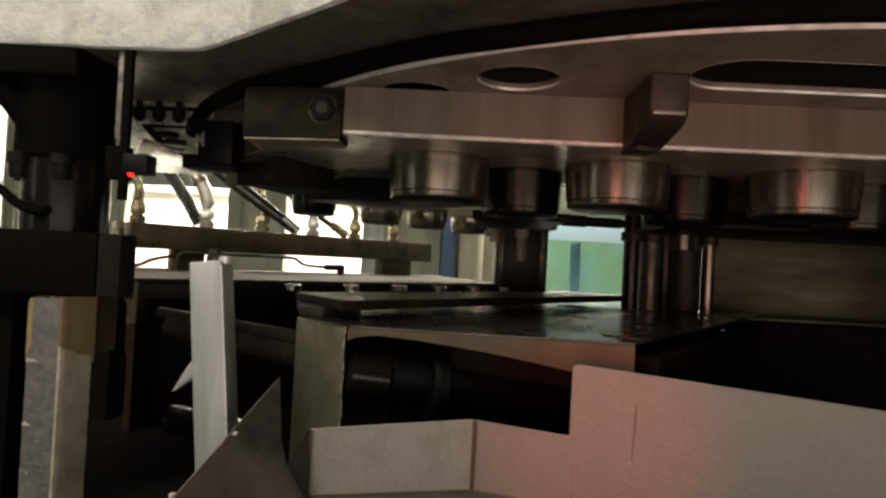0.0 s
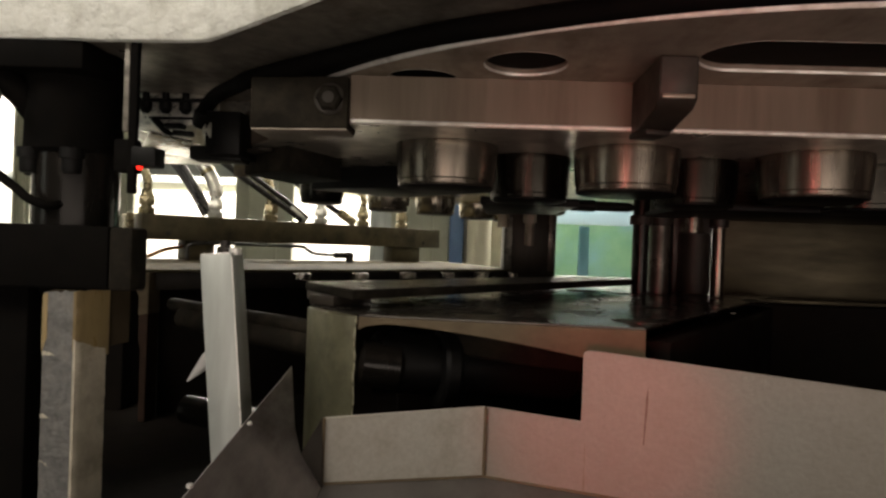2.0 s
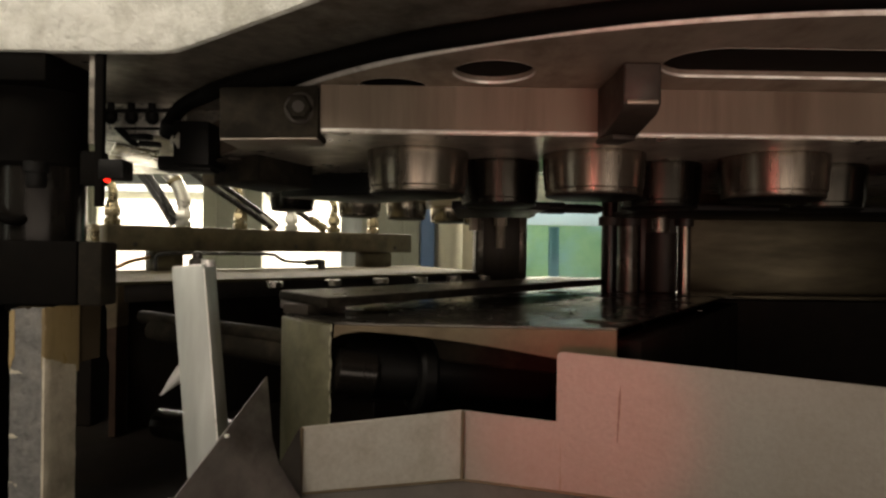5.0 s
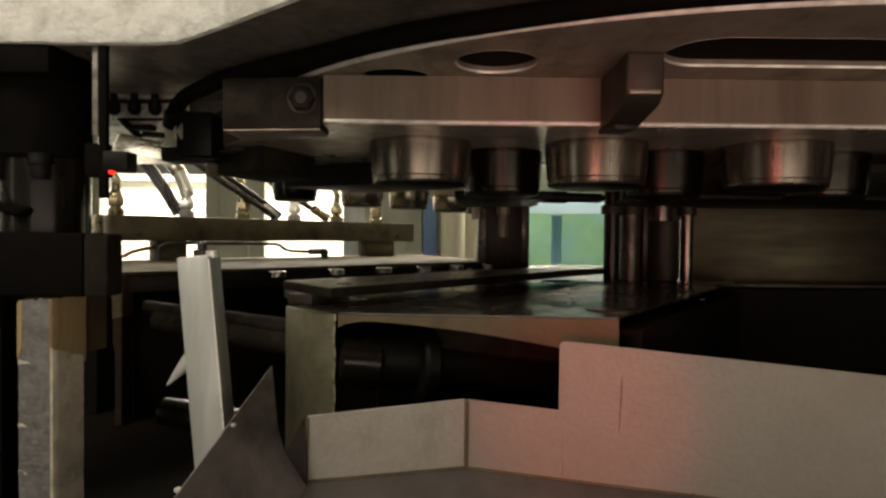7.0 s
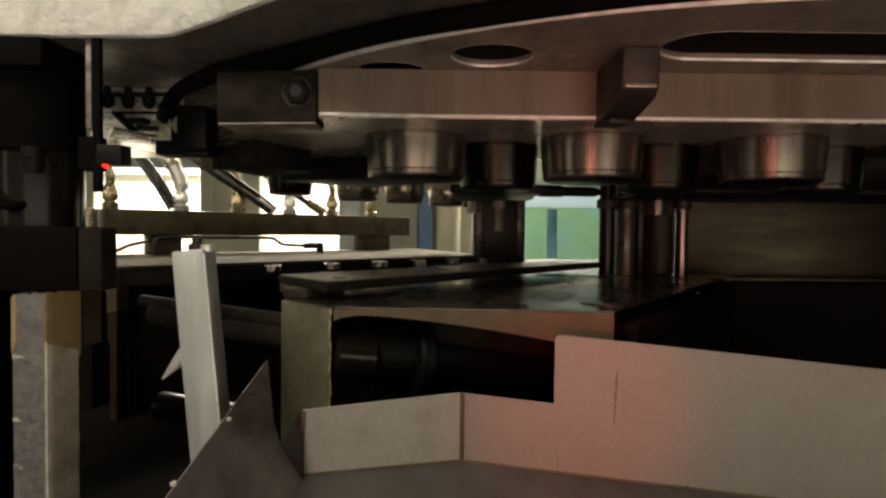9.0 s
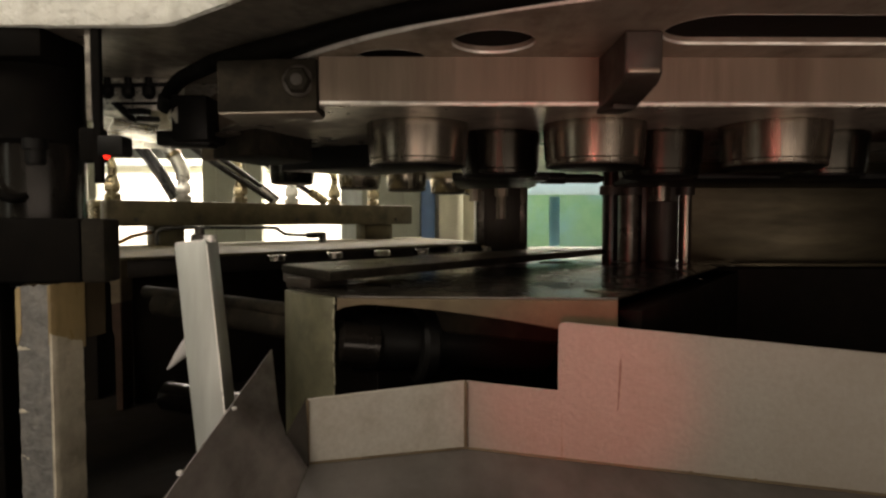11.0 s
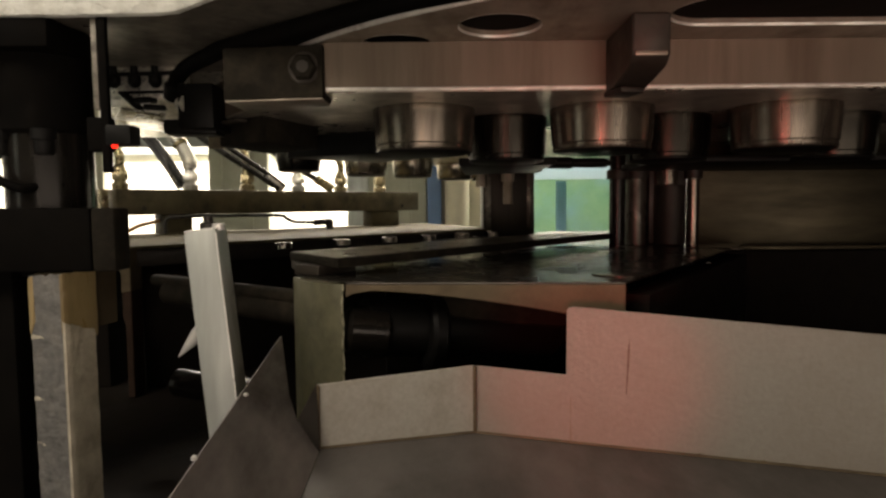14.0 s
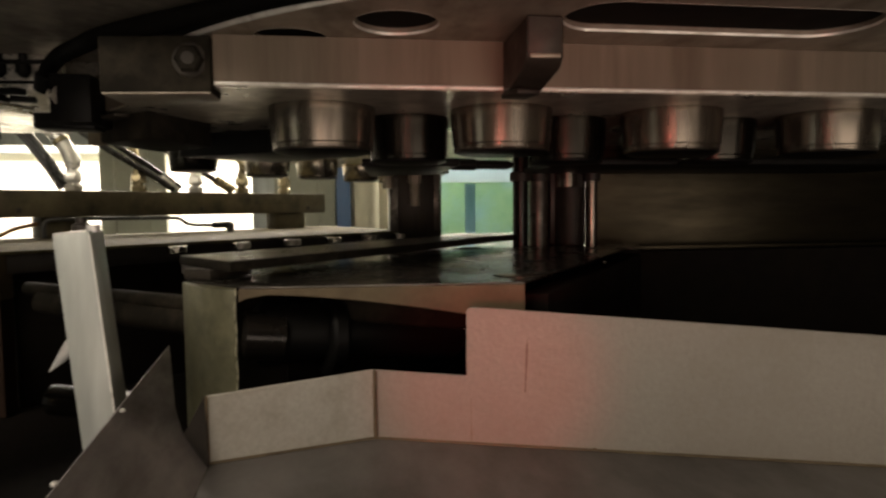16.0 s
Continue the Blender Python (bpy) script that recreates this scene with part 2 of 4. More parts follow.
M_BRIGHT = material("bright_spotted_steel", (0.88, 0.86, 0.79), 0.24, 0.9, (0.62, 0.58, 0.50), 120, 0.6, 0.25, (1, 0.5, 1), dirt=(0.05, 0.042, 0.034), dirt_scale=85, dirt_mix=0.8, rough_var=0.08)
M_SPECKDIM = material("speckled_oily_steel", (0.30, 0.275, 0.23), 0.4, 0.2, (0.05, 0.042, 0.035), 140, 0.9, 0.4, dirt=(0.03, 0.025, 0.02), dirt_scale=60, dirt_mix=0.9)
M_PAPERTAPE = material("pale_paper_tape", (0.64, 0.585, 0.465), 0.75, 0, (0.40, 0.35, 0.27), 70, 0.8, 0.9, dirt=(0.26, 0.215, 0.15), dirt_scale=34, dirt_mix=0.7)
M_TEAR = material("torn_tape_lining", (0.60, 0.55, 0.44), 0.8, 0, (0.38, 0.34, 0.26), 160, 0.8, 0.6)
M_FLAP = material("brown_tape_flap", (0.032, 0.023, 0.012), 0.75, 0, (0.018, 0.013, 0.007), 35, 0.8, 0.3, (1, 1, 0.3), gloss=0.12)
M_SCRATCH = material("dark_scratch", (0.13, 0.085, 0.07), 0.6, 0, (0.26, 0.21, 0.175), 260, 0.8, 0.1)


# ---- building helpers ----
def ring(bm, pts):
    return [bm.verts.new(p) for p in pts]


def bevelled(bm, width, faces=None, segments=2):
    edges = [e for e in bm.edges if len(e.link_faces) == 2 and e.calc_face_angle(0) > 0.5]
    if width > 0:
        bmesh.ops.bevel(bm, geom=edges, offset=width, segments=segments, profile=0.5, affect="EDGES", clamp_overlap=True)
    return bm


def prism(pts, z0, z1, bevel=0.001, bm=None):
    """An upright prism on a plan of corners."""
    bm2 = bmesh.new()
    lo, hi = ring(bm2, [(x, y, z0) for x, y in pts]), ring(bm2, [(x, y, z1) for x, y in pts])
    bm2.faces.new(lo[::-1]), bm2.faces.new(hi)
    for i in range(len(pts)):
        j = (i + 1) % len(pts)
        bm2.faces.new((lo[i], lo[j], hi[j], hi[i]))
    bmesh.ops.recalc_face_normals(bm2, faces=bm2.faces)
    bevelled(bm2, bevel)
    return joined(bm, bm2)


def joined(bm, extra):
    if bm is None:
        return extra
    me = bpy.data.meshes.new("tmp")
    extra.to_mesh(me)
    extra.free()
    bm.from_mesh(me)
    bpy.data.meshes.remove(me)
    return bm


def block(center, size, turn=0.0, bevel=0.001, bm=None, tilt=None):
    """A bevelled block; turn: degrees about z; tilt: a full rotation matrix."""
    bm2 = bmesh.new()
    bmesh.ops.create_cube(bm2, size=1)
    bmesh.ops.scale(bm2, vec=size, verts=bm2.verts)
    bevelled(bm2, bevel)
    m = Matrix.Translation(center) @ (tilt.to_4x4() if tilt else Matrix.Rotation(radians(turn), 4, "Z"))
    bmesh.ops.transform(bm2, matrix=m, verts=bm2.verts)
    return joined(bm, bm2)


def lathe(profile, base, axis=(0, 0, 1), seg=32, bm=None, hexed=0):
    """Turned body: rows (radius, height) along an axis from base. hexed: that many flats."""
    bm2 = bmesh.new()
    seg = hexed or seg
    q = Vector((0, 0, 1)).rotation_difference(Vector(axis).normalized()).to_matrix()
    rows = []
    for r, h in profile:
        rows.append(ring(bm2, [Vector(base) + q @ Vector((r * math.cos(2 * math.pi * i / seg), r * math.sin(2 * math.pi * i / seg), h)) for i in range(seg)]))
    for a, b in zip(rows, rows[1:]):
        for i in range(seg):
            j = (i + 1) % seg
            bm2.faces.new((a[i], a[j], b[j], b[i]))
    bm2.faces.new(rows[0][::-1]), bm2.faces.new(rows[-1])
    bmesh.ops.recalc_face_normals(bm2, faces=bm2.faces)
    return joined(bm, bm2)


def rod(p, q, r, seg=24, bm=None, chamfer=0.0):
    p, q = Vector(p), Vector(q)
    n = (q - p).length
    c = min(chamfer, r * 0.5, n * 0.4)
    prof = [(r - c, 0), (r, c), (r, n - c), (r - c, n)] if c else [(r, 0), (r, n)]
    return lathe(prof, p, q - p, seg, bm)


def smooth_line(pts, steps=8):
    pts = [Vector(p) for p in pts]
    out, ext = [], [2 * pts[0] - pts[1], *pts, 2 * pts[-1] - pts[-2]]
    for a, b, c, d in zip(ext, ext[1:], ext[2:], ext[3:]):
        for i in range(steps):
            t = i / steps
            out.append(0.5 * (2 * b + (c - a) * t + (2 * a - 5 * b + 4 * c - d) * t * t + (3 * b - a - 3 * c + d) * t ** 3))
    return out + [pts[-1]]


def tube(pts, r, seg=12, steps=8, bm=None):
    line = smooth_line(pts, steps)
    bm2 = bmesh.new()
    rows, up = [], Vector((0.3, 0.2, 1)).normalized()
    for i, p in enumerate(line):
        ahead = (line[min(i + 1, len(line) - 1)] - line[max(i - 1, 0)]).normalized()
        side = ahead.cross(up).normalized()
        up = side.cross(ahead).normalized()
        rows.append(ring(bm2, [p + r * (math.cos(2 * math.pi * k / seg) * side + math.sin(2 * math.pi * k / seg) * up) for k in range(seg)]))
    for a, b in zip(rows, rows[1:]):
        for i in range(seg):
            j = (i + 1) % seg
            bm2.faces.new((a[i], a[j], b[j], b[i]))
    bm2.faces.new(rows[0][::-1]), bm2.faces.new(rows[-1])
    bmesh.ops.recalc_face_normals(bm2, faces=bm2.faces)
    return joined(bm, bm2)


def finish(name, bm, mat):
    me = bpy.data.meshes.new(name)
    bm.to_mesh(me)
    bm.free()
    me.materials.append(mat)
    me.polygons.foreach_set("use_smooth", [True] * len(me.polygons))
    me.set_sharp_from_angle(angle=radians(35))
    return new(name, me)


def thing(name, base, label, category, group="", kind=""):
    ob = new(name)
    ob.location = base
    ob.empty_display_size = 0.02
    return tagged(ob, label, category, group, kind)


def part(name, bm, mat, parent, label=""):
    ob = finish(name, bm, mat)
    ob.parent = parent
    m = Matrix.Translation(parent.location) if parent.type == "EMPTY" else Matrix.Identity(4)
    ob.matrix_parent_inverse = m.inverted()
    return tagged(ob, label)


def single(name, bm, mat, label, category="", group="", kind=""):
    return tagged(finish(name, bm, mat), label, category, group, kind)


def hole_loop(cx, cy, half, r, seg=40):
    """A round hole (half = 0) or a slot of half length along x."""
    out = []
    for i in range(seg):
        a = 2 * math.pi * i / seg
        out.append((cx + r * math.cos(a) + (half if math.cos(a) >= 0 else -half), cy + r * math.sin(a)))
    return out


def holed_plate(outer, holes, z0, z1):
    """A plate whose underside has real holes up to its top side."""
    bm = bmesh.new()
    edges = []

    def loop(pts, z):
        v = ring(bm, [(x, y, z) for x, y in pts])
        return v, [bm.edges.new((v[i], v[(i + 1) % len(v)])) for i in range(len(v))]

    lo, e = loop(outer, z0)
    edges += e
    hi, _ = loop(outer, z1)
    bm.faces.new(hi)
    for i in range(len(lo)):
        j = (i + 1) % len(lo)
        bm.faces.new((lo[i], lo[j], hi[j], hi[i]))
    for pts in holes:
        a, e = loop(pts, z0)
        edges += e
        b, _ = loop(pts, z1 - 0.001)
        for i in range(len(a)):
            j = (i + 1) % len(a)
            bm.faces.new((a[i], a[j], b[j], b[i]))
        bm.faces.new(b)
    bmesh.ops.triangle_fill(bm, use_beauty=True, edges=edges)
    bmesh.ops.recalc_face_normals(bm, faces=bm.faces)
    return bm


def chamfer(low, high, z0, z1):
    """A bevel band between a lower and an upper outline of the same number of corners."""
    bm = bmesh.new()
    a, b = ring(bm, [(x, y, z0) for x, y in low]), ring(bm, [(x, y, z1) for x, y in high])
    n = len(a)
    for i in range(n):
        j = (i + 1) % n
        bm.faces.new((a[i], a[j], b[j], b[i]))
    bmesh.ops.recalc_face_normals(bm, faces=bm.faces)
    return bm


def side_profile(pts, origin, along, depth, up=(0, 0, 1), bevel=0.0006):
    """A sheet or wall: profile (u, z) drawn along a plan direction, given thickness across it."""
    along = Vector((*along, 0)).normalized()
    across = Vector((-along.y, along.x, 0))
    bm = bmesh.new()
    o = Vector((*origin, 0))
    a = ring(bm, [o + along * u + Vector((0, 0, z)) for u, z in pts])
    b = ring(bm, [o + along * u + across * depth + Vector((0, 0, z)) for u, z in pts])
    bm.faces.new(a), bm.faces.new(b[::-1])
    for i in range(len(pts)):
        j = (i + 1) % len(pts)
        bm.faces.new((a[i], b[i], b[j], a[j]))
    bmesh.ops.recalc_face_normals(bm, faces=bm.faces)
    return bevelled(bm, bevel, segments=1)


def thin_sheet(corners, thick=0.0016):
    bm = bmesh.new()
    bm.faces.new(ring(bm, corners))
    bmesh.ops.recalc_face_normals(bm, faces=bm.faces)
    bmesh.ops.solidify(bm, geom=bm.faces[:], thickness=thick)
    bmesh.ops.recalc_face_normals(bm, faces=bm.faces)
    return bm


# ---- hall round the machine ----
single("floor", block((0, 1.0, -0.05), (9, 9, 0.1), bevel=0), M_CONCRETE, "grey painted concrete hall floor", "floor", kind="structure")
single("ceiling", block((0, 1.0, 3.05), (9, 9, 0.1), bevel=0), M_DIM, "unseen hall ceiling, darkened to cut bounced light", "ceiling", kind="structure")
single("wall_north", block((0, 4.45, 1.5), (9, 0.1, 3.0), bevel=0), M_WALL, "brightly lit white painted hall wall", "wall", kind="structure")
single("wall_south", block((0, -3.0, 1.5), (9, 0.1, 3.0), bevel=0), M_DIM, "unseen hall wall, darkened to cut bounced light", "wall", kind="structure")
single("wall_west", block((-4.5, 0.72, 1.5), (0.1, 7.36, 3.0), bevel=0), M_DIM, "unseen hall wall, darkened to cut bounced light", "wall", kind="structure")
single("wall_east", block((4.5, 0.72, 1.5), (0.1, 7.36, 3.0), bevel=0), M_DIM, "unseen hall wall, darkened to cut bounced light", "wall", kind="structure")

guard = thing("guard_fence", (-0.9, 3.3, 0), "grey-green profile guard fence with clear bays before white wall", "fence")
for x0, x1 in ((-2.44, -2.34), (-1.90, -1.775), (-1.228, -0.92), (-0.400, -0.10)):
    fence_post = part("post", block(((x0 + x1) / 2, 3.3, 1.1), (x1 - x0, 0.06, 2.2), bevel=0.006), M_FRAME, guard)
    for side_x in (-0.28, 0.22):
        part("rib", block(((x0 + x1) / 2 + (x1 - x0) * side_x, 3.266, 1.1), (0.012, 0.012, 2.19), bevel=0.002), M_FRAME, fence_post)
part("top_rail", block((-1.21, 3.3, 1.583), (2.22, 0.055, 0.394), bevel=0.006), M_FRAME, guard)
part("end_panel", block((0.055, 3.335, 1.1), (0.32, 0.02, 2.2), bevel=0.003), M_CREAM, guard, "cream sheet panel")
part("sill_rail", block((-1.21, 3.3, 1.3475), (2.22, 0.04, 0.076), bevel=0.004), M_ALU, guard, "grey sill rail")
part("grey_panel", block((-0.455, 3.31, 1.0), (0.12, 0.03, 0.9), bevel=0.004), M_ALU, guard, "pale grey panel")

single("wall_trunking", block((-2.0, 4.385, 1.385), (2.6, 0.03, 0.05), bevel=0.004), M_ALU, "grey cable trunking along the white wall", "trunking")
single("blue_post", block((-0.058, 3.28, 1.0), (0.072, 0.07, 2.0), bevel=0.006), M_BLUE, "blue painted steel post by the guard fence", "post")
single("cream_pipe", rod((0.060, 3.25, 0), (0.060, 3.25, 2.2), 0.062, 32), M_CREAM, "thick cream painted pipe standing by the wall", "pipe")
curtain = thing("welding_curtain", (0.7, 3.35, 0), "green translucent curtain hanging in a bay with blue strip", "curtain")
part("sheet", block((0.72, 3.40, 0.5650), (1.0, 0.012, 1.130), bevel=0.002), M_TEAL, curtain)
part("top_band", block((0.72, 3.402, 1.1775), (1.0, 0.010, 0.094), bevel=0.002), M_PALE, curtain, "pale clear upper band")
part("strip", block((0.620, 3.387, 0.655), (0.056, 0.010, 0.93), bevel=0.003), M_STRIP, curtain, "blue vertical strip")
part("head_rail", block((0.72, 3.37, 1.325), (1.04, 0.05, 0.20), bevel=0.004), M_FRAME, curtain)

# ---- machine bed and table ----
bed = thing("machine_bed", (0.3, 1.0, 0), "oily cast machine bed under the press table, blackened for deep shade", "machine base")
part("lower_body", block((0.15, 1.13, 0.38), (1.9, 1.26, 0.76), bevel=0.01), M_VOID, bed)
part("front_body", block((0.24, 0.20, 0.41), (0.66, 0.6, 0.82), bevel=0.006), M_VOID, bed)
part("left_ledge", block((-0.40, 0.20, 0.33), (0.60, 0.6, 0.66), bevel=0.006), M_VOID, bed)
# Black walls and filler added to close gaps and stand for shaded depth.
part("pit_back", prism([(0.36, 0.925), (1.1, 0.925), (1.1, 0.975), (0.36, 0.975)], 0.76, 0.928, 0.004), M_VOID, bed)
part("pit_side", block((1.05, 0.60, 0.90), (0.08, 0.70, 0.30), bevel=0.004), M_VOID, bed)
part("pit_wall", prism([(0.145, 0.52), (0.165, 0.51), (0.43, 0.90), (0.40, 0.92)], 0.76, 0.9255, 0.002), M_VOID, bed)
part("rear_shade_wall", prism([(-0.395, 0.81), (0.02, 1.215), (0.0, 1.24), (-0.42, 0.84)], 0.76, 0.9245, 0.002), M_VOID, bed)
part("left_shade_wall", block((-0.62, 0.85, 0.86), (0.34, 0.05, 0.20), bevel=0.003), M_VOID, bed)
part("dark_filler", block((0.08, 0.95, 0.84), (0.30, 0.5, 0.16), bevel=0.004), M_VOID, bed)

table = thing("press_table", (0.1, 0.8, 0.76), "oily dark steel press table with browned cast front", "press table")
top_plan = [(-0.136, 0.563), (-0.081, 0.5045), (0.140, 0.4925), (0.437, 0.925), (0.40, 1.42), (0.05, 1.42), (0.02, 1.30), (-0.13, 0.72)]
part("tabletop", prism(top_plan, 0.9365, 0.938, 0.0), M_TABLE, table)
arch = [(0.0, 0.9363), (0.222, 0.9363), (0.222, 0.83), (0.190, 0.86)]
for i in range(13):
    u = 1 - i / 12
    arch.append((0.021 + 0.162 * u, 0.9315 - 0.0195 * u ** 1.5))
arch += [(0.006, 0.929), (0.0, 0.926)]
part("front_apron", side_profile(arch, (-0.082, 0.502), (0.222, -0.012), 0.022), M_RUST, table, "browned cast apron with an arched cut-out")
part("leg", prism([(-0.1385, 0.563), (-0.1265, 0.541), (-0.1120, 0.5225), (-0.0970, 0.510), (-0.084, 0.5035), (-0.0915, 0.545), (-0.128, 0.585)], 0.760, 0.9363, 0.0008), M_GREEN, table, "olive painted leg with chipped edges")
chips = bmesh.new()
for k in range(26):
    z = 0.782 + 0.0059 * k + 0.002 * math.sin(k * 2.3)
    lathe([(0.0004, 0), (0.0005 + 0.0005 * abs(math.sin(k * 1.7)) ** 2, 0.0016), (0.0005 + 0.0004 * abs(math.sin(k * 2.9)), 0.0038), (0.0004, 0.0060)], (-0.0846 + 0.0006 * math.sin(k * 5.1), 0.5034, z), seg=7, bm=chips)
part("chipped_edge", chips, M_CHIP, table, "pale chipped paint along the leg edge")
# Near-black colour paints the shade inside the cut-out.
part("inner_arch", side_profile([(0, 0.934), (0.150, 0.930), (0.150, 0.8885), (0.115, 0.8918), (0.06, 0.8972), (0.02, 0.9015), (0.008, 0.9055), (0, 0.914)], (-0.013, 0.540), (1, 0), 0.03, bevel=0.002), M_GUIDE, table)
part("rear_leg", block((0.30, 0.82, 0.843), (0.06, 0.06, 0.166), bevel=0.003), M_BLACK, table)
for x, y, r in ((-0.075, 0.523, 0.019), (0.150, 0.545, 0.024), (0.165, 0.905, 0.021), (0.385, 0.84, 0.021)):
    part("cover_disc", lathe([(r, 0.0), (r, 0.0005), (r - 0.001, 0.0009)], (x, y, 0.9382), seg=28), M_TABLE, table)

cylinder = thing("clamp_cylinder", (-0.03, 0.54, 0.90), "black round cylinder under the press table", "cylinder")
part("barrel", rod((-0.075, 0.535, 0.896), (0.10, 0.60, 0.880), 0.026, 28, chamfer=0.004), M_BLACK, cylinder)
part("cap", rod((-0.086, 0.520, 0.8975), (-0.050, 0.531, 0.8925), 0.0195, 32, chamfer=0.004), M_SHAFT, cylinder)
part("ring_collar", rod((-0.022, 0.548, 0.890), (-0.008, 0.553, 0.889), 0.034, 28, chamfer=0.003), M_BLACK, cylinder)

guide_plate = thing("guide_plate", (0.05, 0.76, 0.9472), "flat oily dark steel guide plate, top lightened for its sheen", "plate")
part("body", prism([(-0.092, 0.528), (0.246, 0.935), (0.190, 0.980), (-0.1535, 0.612)], 0.9472, 0.9550, 0.001), M_GUIDE, guide_plate)
# Lighter sheet puts the top's sheen into its colour.
part("top_face", prism([(-0.0925, 0.5305), (0.2435, 0.9350), (0.1900, 0.9775), (-0.1515, 0.6115)], 0.9551, 0.9557, 0.0), M_LIGHTER, guide_plate, "grey top face lightened for its sheen")
single("spacer_block", block((-0.112, 0.580, 0.9428), (0.05, 0.03, 0.0086), 57, 0.0008), M_CLAMP, "small steel spacer under the guide plate", "spacer")

single("end_block", prism([(-0.116, 0.562), (-0.154, 0.620), (-0.143, 0.632), (-0.105, 0.570)], 0.9384, 0.9470, 0.0006), M_CLAMP, "worn steel end block under the guide plate", "block")
swarf = bmesh.new()
rng = random.Random(4)
for k in range(90):
    u, v = rng.random(), rng.random()
    x, y = -0.02 + 0.30 * u, 0.52 + 0.10 * u + 0.34 * v
    block((x, y, 0.9387), (0.0015 + 0.003 * rng.random(), 0.0012, 0.0008), 360 * rng.random(), 0.0, bm=swarf)
single("metal_chips", swarf, M_TABLE, "tiny oily metal chips scattered on the press table", "metal chips", kind="stuff")

# ---- cam rail with rollers and the hose manifold ----
rail = thing("roller_rail", (-0.2, 1.1, 0.76), "long oily steel rail plate with rollers under its edge", "rail")
part("rail_plate", prism([(-0.405, 0.772), (0.110, 1.275), (-0.065, 1.665), (-0.605, 1.105)], 0.9472, 0.9515, 0.0010), M_RAIL, rail)
part("rail_bar", prism([(-0.40, 0.785), (0.105, 1.285), (0.06, 1.36), (-0.43, 0.85)], 0.9246, 0.9470, 0.0012), M_DARK, rail)
flat_leg = part("leg", side_profile([(0.0, 0.9470), (0.0, 0.926), (0.004, 0.918), (0.004, 0.893), (0.017, 0.896), (0.017, 0.9470)], (-0.4095, 0.776), (1, 0), 0.03, bevel=0.0012), M_RUST, rail, "rusty brown flat leg")
# Reddish rust, darkened to paint the shade low on the leg.
part("lower_leg", side_profile([(0.0045, 0.905), (0.0045, 0.862), (0.0075, 0.852), (0.0075, 0.761), (0.0160, 0.761), (0.0160, 0.905)], (-0.4095, 0.7768), (1, 0), 0.028, bevel=0.0008), M_REDRUST, flat_leg, "reddish rusty foot darkened for its shade")
part("leg_bolt", lathe([(0.0052, 0), (0.0056, 0.001), (0.0052, 0.003), (0.003, 0.0035)], (-0.4035, 0.7760, 0.9300), (0, -1, 0), 16), M_CLAMP, flat_leg)
part("leg", block((-0.02, 1.30, 0.85), (0.05, 0.05, 0.178), 44, 0.002), M_BLACK, rail)
for u in (0.31, 0.4525, 0.587, 0.712, 0.832, 0.950):
    x, y = -0.405 + 0.515 * u + 0.006, 0.772 + 0.503 * u - 0.006
    part("roller", lathe([(0.010, 0), (0.0140, 0.0015), (0.0140, 0.0090), (0.012, 0.0105)], (x, y, 0.9366), seg=24), M_ROLLER, rail, "bright steel roller")

ux, uy = 0.694, 0.720
manifold = thing("hose_manifold", (-0.33, 1.33, 0.9515), "oily square steel manifold bar carrying hydraulic hoses", "manifold")
part("bar", block((-0.329, 1.3405, 1.009), (0.710, 0.040, 0.045), 46.05, 0.0018), M_MANIF, manifold)
part("end_plate", block((-0.588, 1.076, 1.009), (0.010, 0.036, 0.044), 46.05, 0.001), M_BRASS, manifold)
for x, y, w in ((-0.508, 1.172, 0.056), (-0.157, 1.522, 0.085)):
    part("support_block", block((x, y, 0.9690), (w, 0.036, 0.0345), 46.05, 0.0015), M_MANIF, manifold)
for s in (0.06, 0.50, 0.88):
    part("end_screw", lathe([(0.004, 0), (0.0045, 0.002), (0.003, 0.003)], (-0.575 + 0.515 * s + 0.0145, 1.085 + 0.535 * s - 0.0145, 0.998), (0.72, -0.69, 0), 12), M_DARK, manifold)


def fitting(x, y, mat, seq, bore=0.0075):
    """A screwed hose fitting standing on the manifold: nut, neck, upper nut, pipe stub."""
    f = thing("hose_fitting", (x, y, 1.0315), "plated screwed hydraulic hose fitting on the manifold", "hose fitting", "manifold fittings")
    z = 1.0315
    part("lower_nut", lathe([(0.0135, 0), (0.0148, 0.002), (0.0148, 0.010), (0.0125, 0.012)], (x, y, z), hexed=6), mat, f)
    part("neck", lathe([(0.009, 0.011), (0.009, 0.016)], (x, y, z), seg=16), mat, f)
    part("upper_nut", lathe([(0.0125, 0.0155), (0.0142, 0.0175), (0.0142, 0.030), (0.0112, 0.034)], (x, y, z), hexed=6), mat, f)
    part("sleeve", lathe([(0.0105, 0.033), (0.0095, 0.040), (0.0075, 0.043)], (x, y, z), seg=18), mat, f)
    pts = [(x + a, y + b, z + c) for a, b, c in seq]
    part("bent_pipe", tube(pts, bore, 14), mat, f)
    return f


UP = [(0, 0, 0.040), (0, 0, 0.055), (-0.004, 0, 0.075), (-0.012, 0.0, 0.095)]
fitting(-0.566, 1.096, M_BRASS, [(0, 0, 0.040), (0.001, 0, 0.056), (-0.004, 0, 0.072), (-0.012, 0, 0.082)])
pipe_fitting = fitting(-0.480, 1.187, M_ZINC, [(0, 0, 0.040), (-0.001, 0, 0.055), (-0.012, 0, 0.080), (-0.034, 0, 0.108), (-0.046, 0, 0.125)], 0.0130)
part("crimp_ring", rod((-0.494, 1.187, 1.1140), (-0.499, 1.187, 1.1215), 0.0146, 20, chamfer=0.0015), M_BRASS, pipe_fitting, "dull crimp ring")
